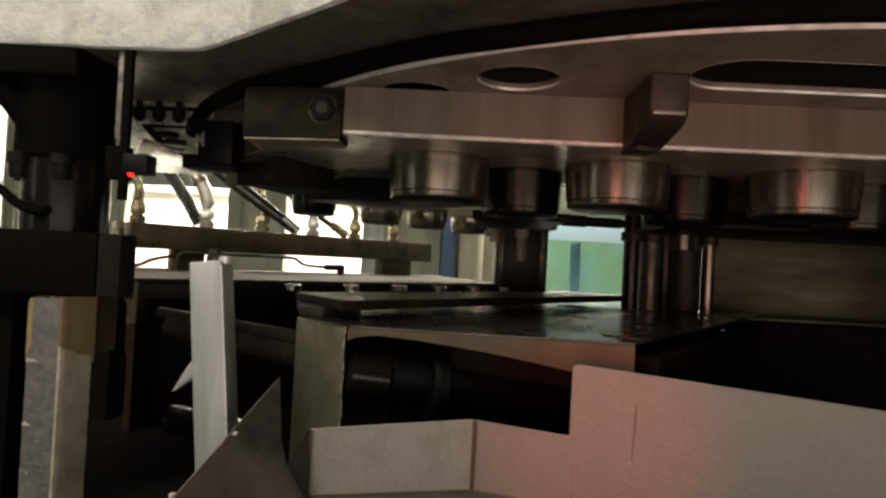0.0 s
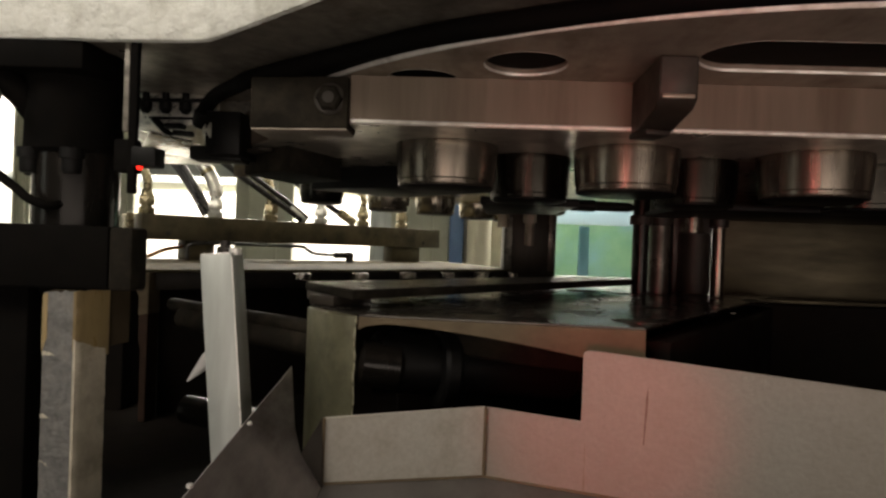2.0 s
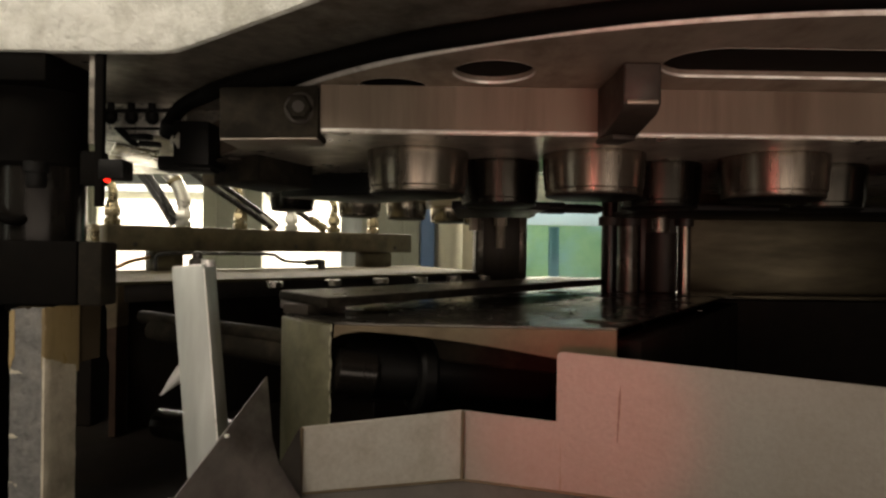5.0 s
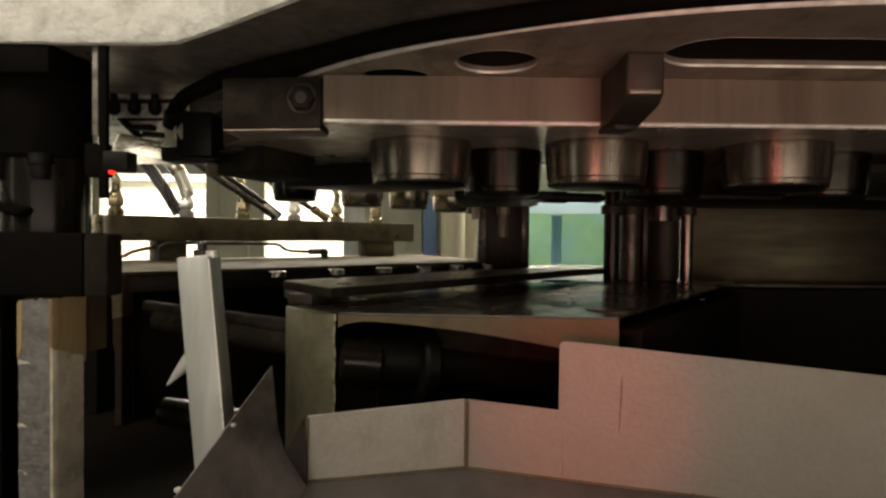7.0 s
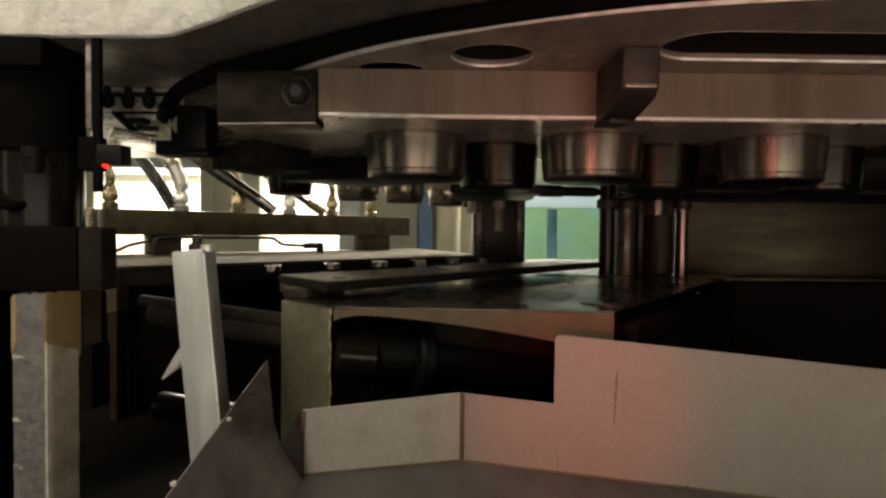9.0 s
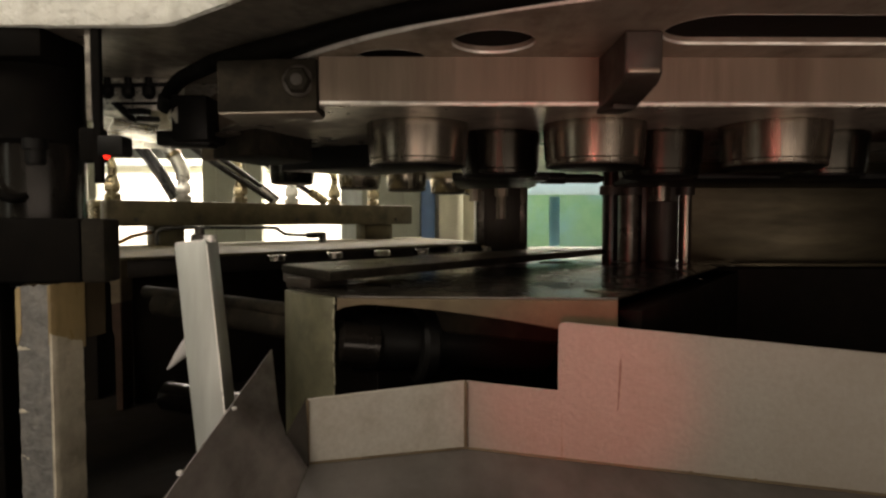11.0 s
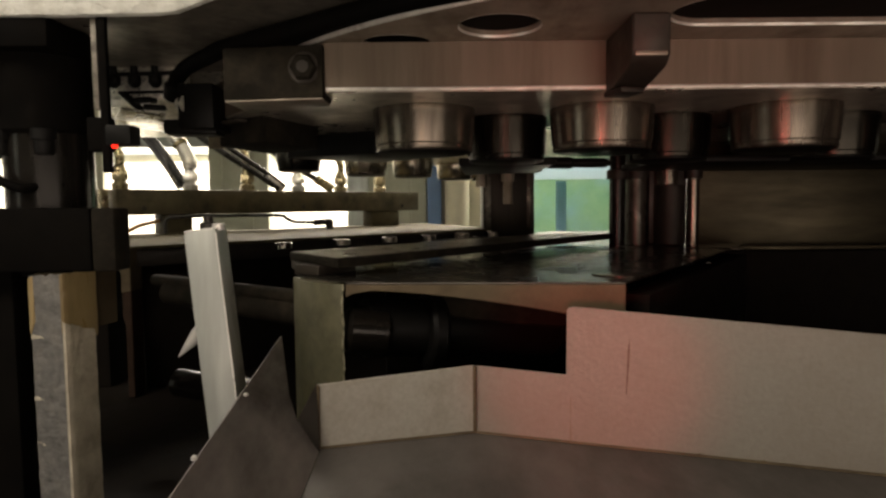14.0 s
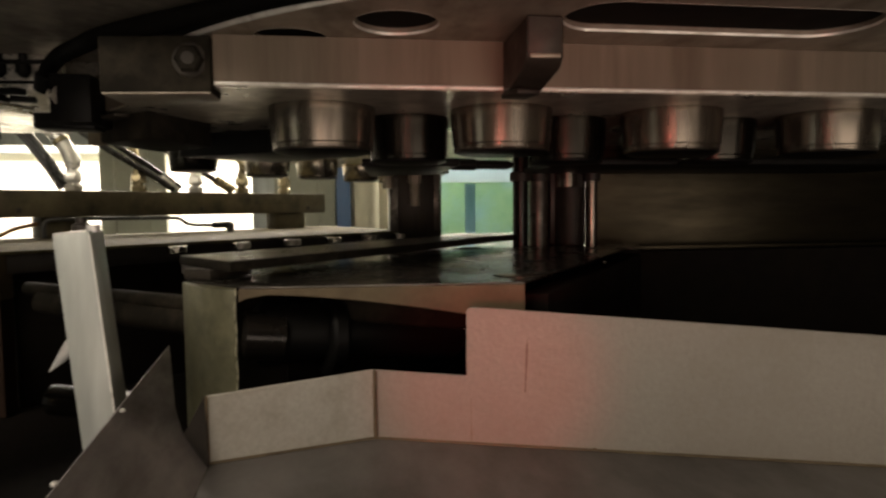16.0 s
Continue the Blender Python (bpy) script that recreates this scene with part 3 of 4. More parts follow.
fitting(-0.399, 1.267, M_BRASS, UP)
fitting(-0.315, 1.347, M_ZINC, [(0, 0, 0.040), (0, 0, 0.060), (0.0, 0.0, 0.085)])
fitting(-0.238, 1.427, M_BRASS, [(0, 0, 0.040), (0.001, 0, 0.058), (-0.006, 0, 0.075), (-0.022, 0, 0.088)])
fitting(-0.158, 1.507, M_BRASS, [(0, 0, 0.040), (0, 0, 0.060), (0, 0, 0.085)])
HOSE = "black rubber hydraulic hose rising from the manifold"
single("hydraulic_hose", tube([(-0.505, 1.20, 1.036), (-0.535, 1.20, 1.085), (-0.572, 1.20, 1.135), (-0.62, 1.18, 1.19)], 0.0058), M_RUBBER, HOSE, "hose", "hydraulic hoses")
single("hydraulic_hose", tube([(-0.345, 1.30, 1.036), (-0.375, 1.27, 1.062), (-0.43, 1.22, 1.105), (-0.50, 1.16, 1.165)], 0.0062), M_RUBBER, HOSE, "hose", "hydraulic hoses")
single("hydraulic_hose", tube([(-0.26, 1.40, 1.040), (-0.292, 1.39, 1.062), (-0.335, 1.36, 1.092), (-0.40, 1.32, 1.14)], 0.0065), M_RUBBER, HOSE, "hose", "hydraulic hoses")
single("hydraulic_hose", tube([(-0.492, 1.196, 1.036), (-0.520, 1.196, 1.085), (-0.556, 1.196, 1.135), (-0.60, 1.18, 1.19)], 0.0058), M_RUBBER, HOSE, "hose", "hydraulic hoses")
single("hydraulic_hose", tube([(-0.335, 1.31, 1.040), (-0.363, 1.285, 1.066), (-0.416, 1.235, 1.110), (-0.485, 1.17, 1.170)], 0.0055), M_RUBBER, HOSE, "hose", "hydraulic hoses")
single("hose_end", rod((-0.340, 1.312, 1.036), (-0.368, 1.285, 1.060), 0.010, 16, chamfer=0.002), M_ZINC, "zinc plated hose end lying beside the fitting", "hose end", "hose ends")
single("hose_end", rod((-0.252, 1.405, 1.036), (-0.286, 1.392, 1.060), 0.010, 16, chamfer=0.002), M_BRASS, "brassy hose end lying beside the fitting", "hose end", "hose ends")
nozzle = thing("oil_pipe", (-0.45, 1.12, 0.95), "thin bent black oil pipe with a nozzle", "pipe")
part("pipe", tube([(-0.500, 1.118, 0.952), (-0.497, 1.118, 0.978), (-0.470, 1.13, 0.983), (-0.40, 1.17, 0.983), (-0.325, 1.22, 0.982), (-0.312, 1.232, 0.976), (-0.300, 1.245, 0.969), (-0.262, 1.28, 0.966)], 0.0035, 10), M_RUBBER, nozzle)
part("nozzle", rod((-0.268, 1.274, 0.966), (-0.240, 1.302, 0.967), 0.0065, 14, chamfer=0.002), M_RUBBER, nozzle)
part("elbow", rod((-0.241, 1.301, 0.972), (-0.241, 1.301, 0.9495), 0.0080, 14, chamfer=0.002), M_RUBBER, nozzle)
single("orange_cable", tube([(-0.60, 1.08, 0.950), (-0.565, 1.10, 0.956), (-0.545, 1.12, 0.968), (-0.525, 1.15, 0.975)], 0.0035, 8), M_ORANGE, "thin orange cable by the manifold support", "cable")

# ---- tie columns on the table ----
col = thing("square_column", (0.125, 1.306, 0.938), "dark oily square steel column on the table", "column")
part("shaft", block((0.125, 1.306, 1.0120), (0.1025, 0.10, 0.148), 0, 0.0035), M_BLOCK, col)
part("collar", block((0.125, 1.300, 1.0740), (0.131, 0.118, 0.022), 0, 0.0035), M_BLOCK, col)
side = part("side_rod", rod((0.121, 1.236, 1.000), (0.121, 1.236, 1.0630), 0.0094, 18), M_STEEL, col)
part("corner_nut", lathe([(0.0112, 0), (0.0112, 0.026), (0.009, 0.029)], (0.070, 1.234, 1.034), hexed=6), M_STEEL, col)
part("rod_nut", lathe([(0.0131, 0), (0.0131, 0.018)], (0.121, 1.236, 1.044), hexed=6), M_STEEL, side)
# Lighter streaks up the column's front corners.
for x in (0.0830, 0.1670):
    part("corner_streak", block((x, 1.2557, 1.0110), (0.012, 0.0012, 0.12), 0, 0.0004), M_LIGHTER, col, "lighter streak along the edge")
for name, x, y, r, mat, lab in (("guide_post", 0.2520, 0.930, 0.0116, M_SHAFT, "black round guide post on the table"), ("guide_post", 0.2840, 0.945, 0.0150, M_LIGHTER, "dull grey steel guide post on the table"),
                                ("guide_post", 0.3630, 0.930, 0.0092, M_CHROME, "bright steel guide post on the table")):
    g = thing(name, (x, y, 0.938), lab, "guide post", "guide posts")
    part("shaft", rod((x, y, 0.938), (x, y, 1.075), r, 24), mat, g)
    part("bush", lathe([(r + 0.003, 0), (r + 0.004, 0.001), (r + 0.004, 0.012), (r + 0.002, 0.014)], (x, y, 1.035), seg=24), M_DARK, g)
die = thing("die_post", (0.327, 0.935, 0.938), "dark die post with turned steel sleeve on the table", "die post")
part("body", block((0.327, 0.950, 1.008), (0.056, 0.036, 0.14), 0, 0.003), M_DARK, die)
part("sleeve", rod((0.327, 0.925, 0.938), (0.327, 0.925, 1.026), 0.0215, 28, chamfer=0.002), M_DARK, die)
part("neck", rod((0.321, 0.920, 1.026), (0.321, 0.920, 1.055), 0.016, 24), M_CHROME, die)

# ---- side cover panel ----
cover = thing("cover_panel", (0.7, 0.96, 0.928), "dull brassy sheet cover panel at the back of the bed", "panel")
part("sheet", block((0.72, 0.962, 1.04), (0.70, 0.012, 0.22), 0, 0.002), M_GOLD, cover)
part("foot_flange", block((0.72, 0.952, 0.9315), (0.70, 0.03, 0.006), 0, 0.001), M_GOLD, cover)

# ---- overhead casting, rotary disc and tool plate ----
casting = thing("frame_casting", (0.2, 0.8, 1.142), "white painted rough iron frame casting with bare ground underside", "machine frame")
front = [(-0.60, 0.49), (-0.36, 0.472), (-0.27, 0.470), (-0.205, 0.467), (-0.178, 0.452), (-0.10, 0.388), (0.02, 0.29), (0.14, 0.20), (1.1, 0.16)]
back = [(1.1, 1.6), (0.1, 1.6), (-0.32, 1.02), (-0.345, 0.70), (-0.60, 0.66)]
wall_line = smooth_line([(x, y - 0.001, 0) for x, y in front], 10)
front = [(p.x, p.y + 0.003) for p in wall_line]
part("underside", prism(front + back, 1.142, 1.150, 0.0), M_UNDER, casting, "bare ground iron underside")
bm = bmesh.new()
rows = []
for p in wall_line:
    col_pts = [(0.004, 1.1395), (0.0, 1.1405), (-0.0015, 1.144)] + [(-0.002 - 0.004 * k / 9, 1.146 + 0.005 * k) for k in range(10)] + [(0.0, 1.33)]
    rows.append(ring(bm, [(p.x, p.y + dy + (0.0020 * noise.noise((p.x * 45, z * 70, 0)) if 0 < i < 13 else 0), z) for i, (dy, z) in enumerate(col_pts)]))
for a, b in zip(rows, rows[1:]):
    for i in range(len(a) - 1):
        bm.faces.new((a[i], b[i], b[i + 1], a[i + 1]))
bmesh.ops.recalc_face_normals(bm, faces=bm.faces)
part("painted_edge", bm, M_CAST, casting, "rough white painted cast edge")
part("body", prism([(x, y + 0.008) for x, y in front] + back, 1.1502, 1.34, 0.0), M_CAST, casting)

disc = thing("rotary_disc", (0.275, 0.845, 1.124), "round steel index disc with bored holes and a slot", "index disc")
plan = [(0.275 + 0.515 * math.cos(a), 0.845 + 0.515 * math.sin(a)) for a in [2 * math.pi * i / 120 for i in range(120)]]
holes = [(0.038, 0.451, 0.0, 0.0295), (-0.037, 0.497, 0.0, 0.0275), (0.262, 0.422, 0.081, 0.033), (0.52, 0.46, 0.0, 0.029)]
plate = part("disc_plate", holed_plate(plan, [hole_loop(*h) for h in holes], 1.124, 1.1405), M_STEEL, disc)
for cx, cy, half, r in holes:
    part("hole_rim", chamfer(hole_loop(cx, cy, half, r), hole_loop(cx, cy, half, r - 0.0005), 1.1238, 1.1256), M_EDGE, plate, "chamfered rim with painted glint")
    # Black plug paints the shade deep inside the hole.
    part("hole_shade_plug", prism(hole_loop(cx, cy, half, r - 0.0006), 1.1290, 1.1392, 0), M_VOID, plate)
edge = [[(0.275 + r * math.cos(a), 0.845 + r * math.sin(a)) for a in [2 * math.pi * i / 120 for i in range(120)]] for r in (0.5148, 0.5166)]
part("edge_band", chamfer(edge[0], edge[1], 1.1238, 1.1268), M_EDGE, plate, "lower edge with painted glint")
part("side_band", chamfer(edge[1], edge[1], 1.1269, 1.1405), M_BLACK, plate, "black greasy side")
hose_line = [(-0.2710, 0.6340, 1.1070), (-0.2650, 0.6250, 1.1200), (-0.2440, 0.6020, 1.1300), (-0.2070, 0.5550, 1.1290), (-0.1740, 0.5150, 1.1270), (-0.095, 0.463, 1.130), (-0.020, 0.413, 1.1315), (0.055, 0.379, 1.1325), (0.13, 0.349, 1.133), (0.21, 0.331, 1.133), (0.30, 0.326, 1.133), (0.42, 0.345, 1.133)]
eh = thing("edge_hose", (0.0, 0.40, 1.125), "black rubber hose running round the disc edge", "hose")
part("hose", tube(hose_line, 0.0072, 12, 6), M_NEARBLACK, eh)
part("end_sleeve", rod(hose_line[0], hose_line[1], 0.0092, 16, chamfer=0.0015), M_BLACK, eh, "black end sleeve")

tool = thing("tool_plate", (0.25, 0.9, 1.088), "thick ground steel tool plate with stained front face", "tool plate")
tool_plan = [(-0.092, 0.490), (0.80, 0.490), (0.80, 1.46), (0.08, 1.46), (-0.05, 1.40), (-0.175, 1.20), (-0.18, 1.02), (-0.245, 1.012), (-0.285, 0.86), (-0.255, 0.68), (-0.172, 0.565)]
part("plate", prism(tool_plan, 1.088, 1.1238, 0.0), M_PLATE, tool)
part("ground_underside", prism([(x * 0.999, y + 0.0015) for x, y in tool_plan], 1.0866, 1.0879, 0.0), M_GROUND, tool, "bare ground underside")
# Pale strip paints the glint along the plate's lower edge.
part("front_edge", block((0.354, 0.4897, 1.0885), (0.892, 0.0022, 0.0028), 0, 0.0006), M_EDGE, tool, "lower edge with painted glint")
part("corner_block", prism([(-0.172, 0.494), (-0.093, 0.484), (-0.093, 0.520), (-0.172, 0.560)], 1.082, 1.1215, 0.0015), M_GUIDE, tool, "dark clamped corner block")
part("block_underside", prism([(-0.171, 0.495), (-0.094, 0.4855), (-0.094, 0.519), (-0.171, 0.559)], 1.0806, 1.0819, 0.0003), M_STEEL, tool, "bare ground underside")
rng = random.Random(11)
for k in range(7):
    u = k / 6
    x, y = -0.205 + 0.085 * u, 0.628 - 0.085 * u
    part("worn_lip", prism([(x, y), (x + 0.016 + 0.012 * rng.random(), y - 0.010 - 0.008 * rng.random()), (x + 0.020, y + 0.001), (x + 0.007, y + 0.005 + 0.003 * rng.random())], 1.0872, 1.0890 + 0.002 * rng.random(), 0.0004), M_SPECKDIM, tool, "frayed pale edge")
bolt = thing("hex_bolt", (-0.107, 0.486, 1.104), "worn hex bolt with washer in the corner block", "bolt")
part("washer", rod((-0.107, 0.4875, 1.104), (-0.107, 0.4845, 1.104), 0.0124, 28, chamfer=0.0008), M_CLAMP, bolt)
head = part("head", lathe([(0.0100, 0), (0.0100, 0.005), (0.0085, 0.0065)], (-0.107, 0.4845, 1.104), (0, -1, 0), hexed=6), M_GUIDE, bolt)
part("socket", rod((-0.107, 0.4782, 1.104), (-0.107, 0.4776, 1.104), 0.0045, 16), M_DARK, head)

clamp = thing("clamp_bracket", (0.14, 0.46, 1.124), "hooked steel clamp bracket holding the tool plate", "clamp")
hook = part("hook", side_profile([(0.0, 1.1238), (0.0, 1.096), (0.008, 1.090), (0.048, 1.0835), (0.069, 1.0835), (0.069, 1.1238)], (0.1470, 0.4205), (0, 1), 0.0250, bevel=0.0012), M_CLAMP, clamp)
part("lip", block((0.1345, 0.4205, 1.0975), (0.021, 0.0022, 0.003), 0, 0.0008), M_STEEL, hook)
part("foot", block((0.1315, 0.474, 1.0815), (0.019, 0.026, 0.0040), 14, 0.001), M_DARK, clamp)

CUP = "turned steel punch cup hanging under the tool plate"


def punch(x, y, r, h, mat, label=CUP, group="punches"):
    p = thing("punch_cup", (x, y, 1.0878), label, "punch", group)
    cup = part("cup", lathe([(r * 0.80, -h), (r * 0.90, -h), (r * 0.93, -h + 0.0015), (r * 0.935, -h + 0.005), (r * 0.955, -h + 0.006), (r, -0.006), (r, -0.0015), (r * 0.985, 0)], (x, y, 1.0878), seg=48), mat, p)
    if mat in (M_CHROME, M_FARCUP):
        part("rim", lathe([(r * 0.925, -h - 0.0002), (r * 0.942, -h + 0.0010), (r * 0.945, -h + 0.0024), (r * 0.93, -h + 0.003)], (x, y, 1.0878), seg=48), M_CHROME, cup, "worn lower rim")
    # Thin black disc covering the bottom of the cup.
    part("dark_bottom", lathe([(r * 0.80, -h - 0.0025), (r * 0.922, -h - 0.0008), (r * 0.922, -h + 0.0005)], (x, y, 1.0878), seg=40), M_BLACK, cup)
    return p


for x, y in ((-0.020, 0.588), (0.143, 0.587), (0.310, 0.587), (0.478, 0.590)):
    punch(x, y, 0.0470, 0.0395, M_CHROME)
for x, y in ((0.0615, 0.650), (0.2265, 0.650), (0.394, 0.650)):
    punch(x, y, 0.041, 0.044, M_DARKCUP, "dark turned punch holder in the second row", "rear punches")
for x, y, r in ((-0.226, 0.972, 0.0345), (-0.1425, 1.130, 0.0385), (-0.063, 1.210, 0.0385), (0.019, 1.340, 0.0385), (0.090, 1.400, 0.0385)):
    punch(x, y, r, 0.0335, M_DARKCUP if x < -0.15 else M_FARCUP, "small turned punch under the far tool edge", "far punches")
strip = thing("stripper_plate", (0.4, 0.8, 1.04), "dark oily stripper plate below the punches", "plate")
part("left_plate", prism([(0.015, 0.75), (0.130, 0.745), (0.128, 0.93), (0.03, 0.98)], 1.0455, 1.0550, 0.0015), M_BLACK, strip)
part("right_plate", prism([(0.245, 0.735), (0.80, 0.725), (0.80, 0.93), (0.255, 0.96)], 1.0465, 1.0540, 0.0015), M_BLACK, strip)
part("hanger", block((0.10, 0.90, 1.070), (0.05, 0.04, 0.040), 0, 0.002), M_BLACK, strip)
part("hanger", block((0.45, 0.86, 1.070), (0.05, 0.04, 0.040), 0, 0.002), M_BLACK, strip)
part("side_bar", prism([(-0.20, 0.80), (-0.05, 0.72), (0.03, 0.76), (-0.10, 0.90)], 1.060, 1.0878, 0.002), M_BLACK, strip)
pin = thing("taper_pin", (0.16, 0.80, 1.05), "black tapered pin sticking out below the punches", "pin")
part("pin", lathe([(0.0075, 0), (0.0075, 0.03), (0.006, 0.032), (0.006, 0.072), (0.003, 0.080)], (0.128, 0.80, 1.0515), (1, 0.02, -0.01), 16), M_BLACK, pin)

# brackets and sensors at the far end of the disc
brk = thing("sensor_bracket", (-0.28, 0.66, 1.10), "pale speckled steel bracket with black clamps", "bracket")
part("arm", prism([(-0.345, 0.645), (-0.262, 0.645), (-0.395, 0.99), (-0.540, 0.99)], 1.1085, 1.1415, 0.001), M_SPECK, brk, "pale speckled arm")
part("riser", prism([(-0.27, 0.675), (-0.16, 0.665), (-0.16, 0.70), (-0.28, 0.71)], 1.105, 1.1418, 0.0015), M_SPECK, brk)
for k in range(3):
    part("cap_screw", lathe([(0.003, 0), (0.0062, 0.004), (0.0062, 0.011), (0.0035, 0.013), (0.0035, 0.021)], (-0.3295 + 0.0205 * k, 0.635, 1.1185), seg=14), M_BLACK, brk)
part("screw_strip", block((-0.303, 0.637, 1.1325), (0.075, 0.006, 0.0035), -5, 0.001), M_BLACK, brk)
part("black_clamp", block((-0.2345, 0.622, 1.0945), (0.034, 0.05, 0.042), 0, 0.002), M_BLACK, brk)
part("cross_bar", rod((-0.3235, 0.640, 1.114), (-0.305, 0.640, 1.0965), 0.0036, 10), M_BLACK, brk)
part("cross_bar", rod((-0.328, 0.640, 1.1147), (-0.270, 0.640, 1.1154), 0.0015, 10), M_BLACK, brk)
part("toggle", block((-0.301, 0.640, 1.1065), (0.020, 0.012, 0.006), -12, 0.0015), M_BLACK, brk)
part("toggle", block((-0.292, 0.640, 1.0995), (0.021, 0.012, 0.005), 20, 0.0015), M_BLACK, brk)
part("cone_washer", lathe([(0.0125, 0), (0.0118, 0.0015), (0.004, 0.0075), (0.002, 0.008)], (-0.2490, 0.606, 1.0965), (-0.9, -0.40, 0), 20), M_SPECK, brk, "pale cone washer")
part("bottom_plate", prism([(-0.2908, 0.5699), (-0.2753, 0.6235), (-0.3303, 0.7447), (-0.3620, 0.6885)], 1.0880, 1.0900, 0.0003), M_BRIGHT, brk, "bright speckled bottom plate")
part("lower_clamp", block((-0.2480, 0.628, 1.0772), (0.050, 0.03, 0.014), 4, 0.0015), M_BLACK, brk)
part("flat_bar", prism([(-0.255, 0.655), (-0.200, 0.60), (-0.190, 0.61), (-0.245, 0.668)], 1.080, 1.083, 0.0008), M_CLAMP, brk, "worn flat bar")
part("hanger_plate", prism([(-0.262, 0.70), (-0.205, 0.655), (-0.200, 0.662), (-0.257, 0.707)], 1.0635, 1.0875, 0.001), M_RUST, brk, "browned hanger plate")
for k in range(3):
    part("hanger_bolt", lathe([(0.006, 0), (0.007, 0.002), (0.007, 0.008), (0.004, 0.010)], (-0.226 + 0.026 * k, 0.690 - 0.018 * k, 1.0640), seg=12), M_CLAMP, brk)
part("rear_block", prism([(-0.235, 0.66), (-0.175, 0.61), (-0.140, 0.70), (-0.21, 0.76)], 1.062, 1.0878, 0.002), M_GUIDE, brk)

sensor = thing("limit_sensor", (-0.25, 0.475, 1.03), "black limit sensor on a strip with glowing red light", "sensor")
part("strip", block((-0.2535, 0.475, 1.0838), (0.0062, 0.005, 0.1156), 0, 0.0008), M_NEARBLACK, sensor)
sbody = part("body", block((-0.2403, 0.4727, 1.0531), (0.019, 0.016, 0.0147), 0, 0.0016), M_BLACK, sensor)
part("lens", lathe([(0.0024, 0), (0.0019, 0.0020)], (-0.2442, 0.4680, 1.0460), (0.2, -0.5, -1), 14), M_LED, sbody, "glowing red light")
part("mount", block((-0.2640, 0.487, 1.0555), (0.017, 0.012, 0.026), 0, 0.002), M_NEARBLACK, sensor)
part("side_strip", block((-0.2612, 0.479, 1.1065), (0.0044, 0.005, 0.067), 0, 0.0008), M_SPECKDIM, sensor, "pale speckled backing strip")

# ---- guide column with its block and the taped post ----
column = thing("guide_column", (-0.31, 0.50, 0.95), "black round guide column with bolted collar", "column")
part("shaft", rod((-0.326, 0.522, 0.99), (-0.326, 0.522, 1.075), 0.0325, 40), M_SHAFT, column)
collar = part("collar", lathe([(0.034, 0), (0.0365, 0.003), (0.0355, 0.055), (0.0365, 0.058), (0.0365, 0.0835)], (-0.329, 0.522, 1.058), seg=36), M_NEARBLACK, column)
for a in (185, 235, 300):
    x, y = -0.329 + 0.033 * math.cos(radians(a)), 0.522 + 0.033 * math.sin(radians(a))
    part("collar_bolt", lathe([(0.006, 0), (0.0072, 0.002), (0.0072, 0.012), (0.009, 0.012), (0.009, 0.020)], (x, y, 1.041), seg=16), M_BLACK, collar)
# Black block added to keep the underside round the collar dark.
part("cover_block", block((-0.349, 0.512, 1.1300), (0.112, 0.080, 0.0225), 0, 0.002), M_NEARBLACK, column)
part("curled_pipe", tube([(-0.47, 0.53, 1.118), (-0.425, 0.50, 1.128), (-0.385, 0.49, 1.124), (-0.362, 0.498, 1.108), (-0.352, 0.51, 1.090)], 0.0115, 14), M_NEARBLACK, column)
part("grease_nipple", lathe([(0.004, 0), (0.007, 0.003), (0.007, 0.012), (0.004, 0.016)], (-0.366, 0.478, 1.098), (0.3, -1, 0), 14), M_STEEL, column)
part("foot_block", block((-0.342, 0.446, 0.9780), (0.196, 0.032, 0.0440), 0, 0.002), M_NEARBLACK, column)
# Slightly paler than the foot block beside it.
part("foot_cap", block((-0.2345, 0.4390, 0.9780), (0.0165, 0.022, 0.0435), 0, 0.0025), M_GUIDE, column, "dark end cap paler than its block")
part("rear_block", block((-0.368, 0.512, 0.972), (0.150, 0.098, 0.046), 0, 0.002), M_NEARBLACK, column)
part("foot_leg", block((-0.385, 0.475, 0.808), (0.14, 0.045, 0.296), 0, 0.003), M_NEARBLACK, column)
single("sagging_cable", tube([(-0.3740, 0.4940, 1.0400), (-0.3530, 0.4880, 1.0280), (-0.3420, 0.4850, 1.0210), (-0.3310, 0.4830, 1.0170), (-0.3240, 0.4850, 1.0150), (-0.3200, 0.4930, 1.0170), (-0.3210, 0.5030, 1.0200)], 0.0036, 12), M_NEARBLACK, "black cable sagging beside the guide column", "cable")

taped = thing("taped_post", (-0.271, 0.441, 0.66), "square post wrapped in tan, pale and grey tape", "post")
post = part("post", block((-0.271, 0.441, 0.8078), (0.0268, 0.0268, 0.2955), -14, 0.003), M_FLAP, taped)
turned = Matrix.Rotation(radians(-14), 3, "Z")


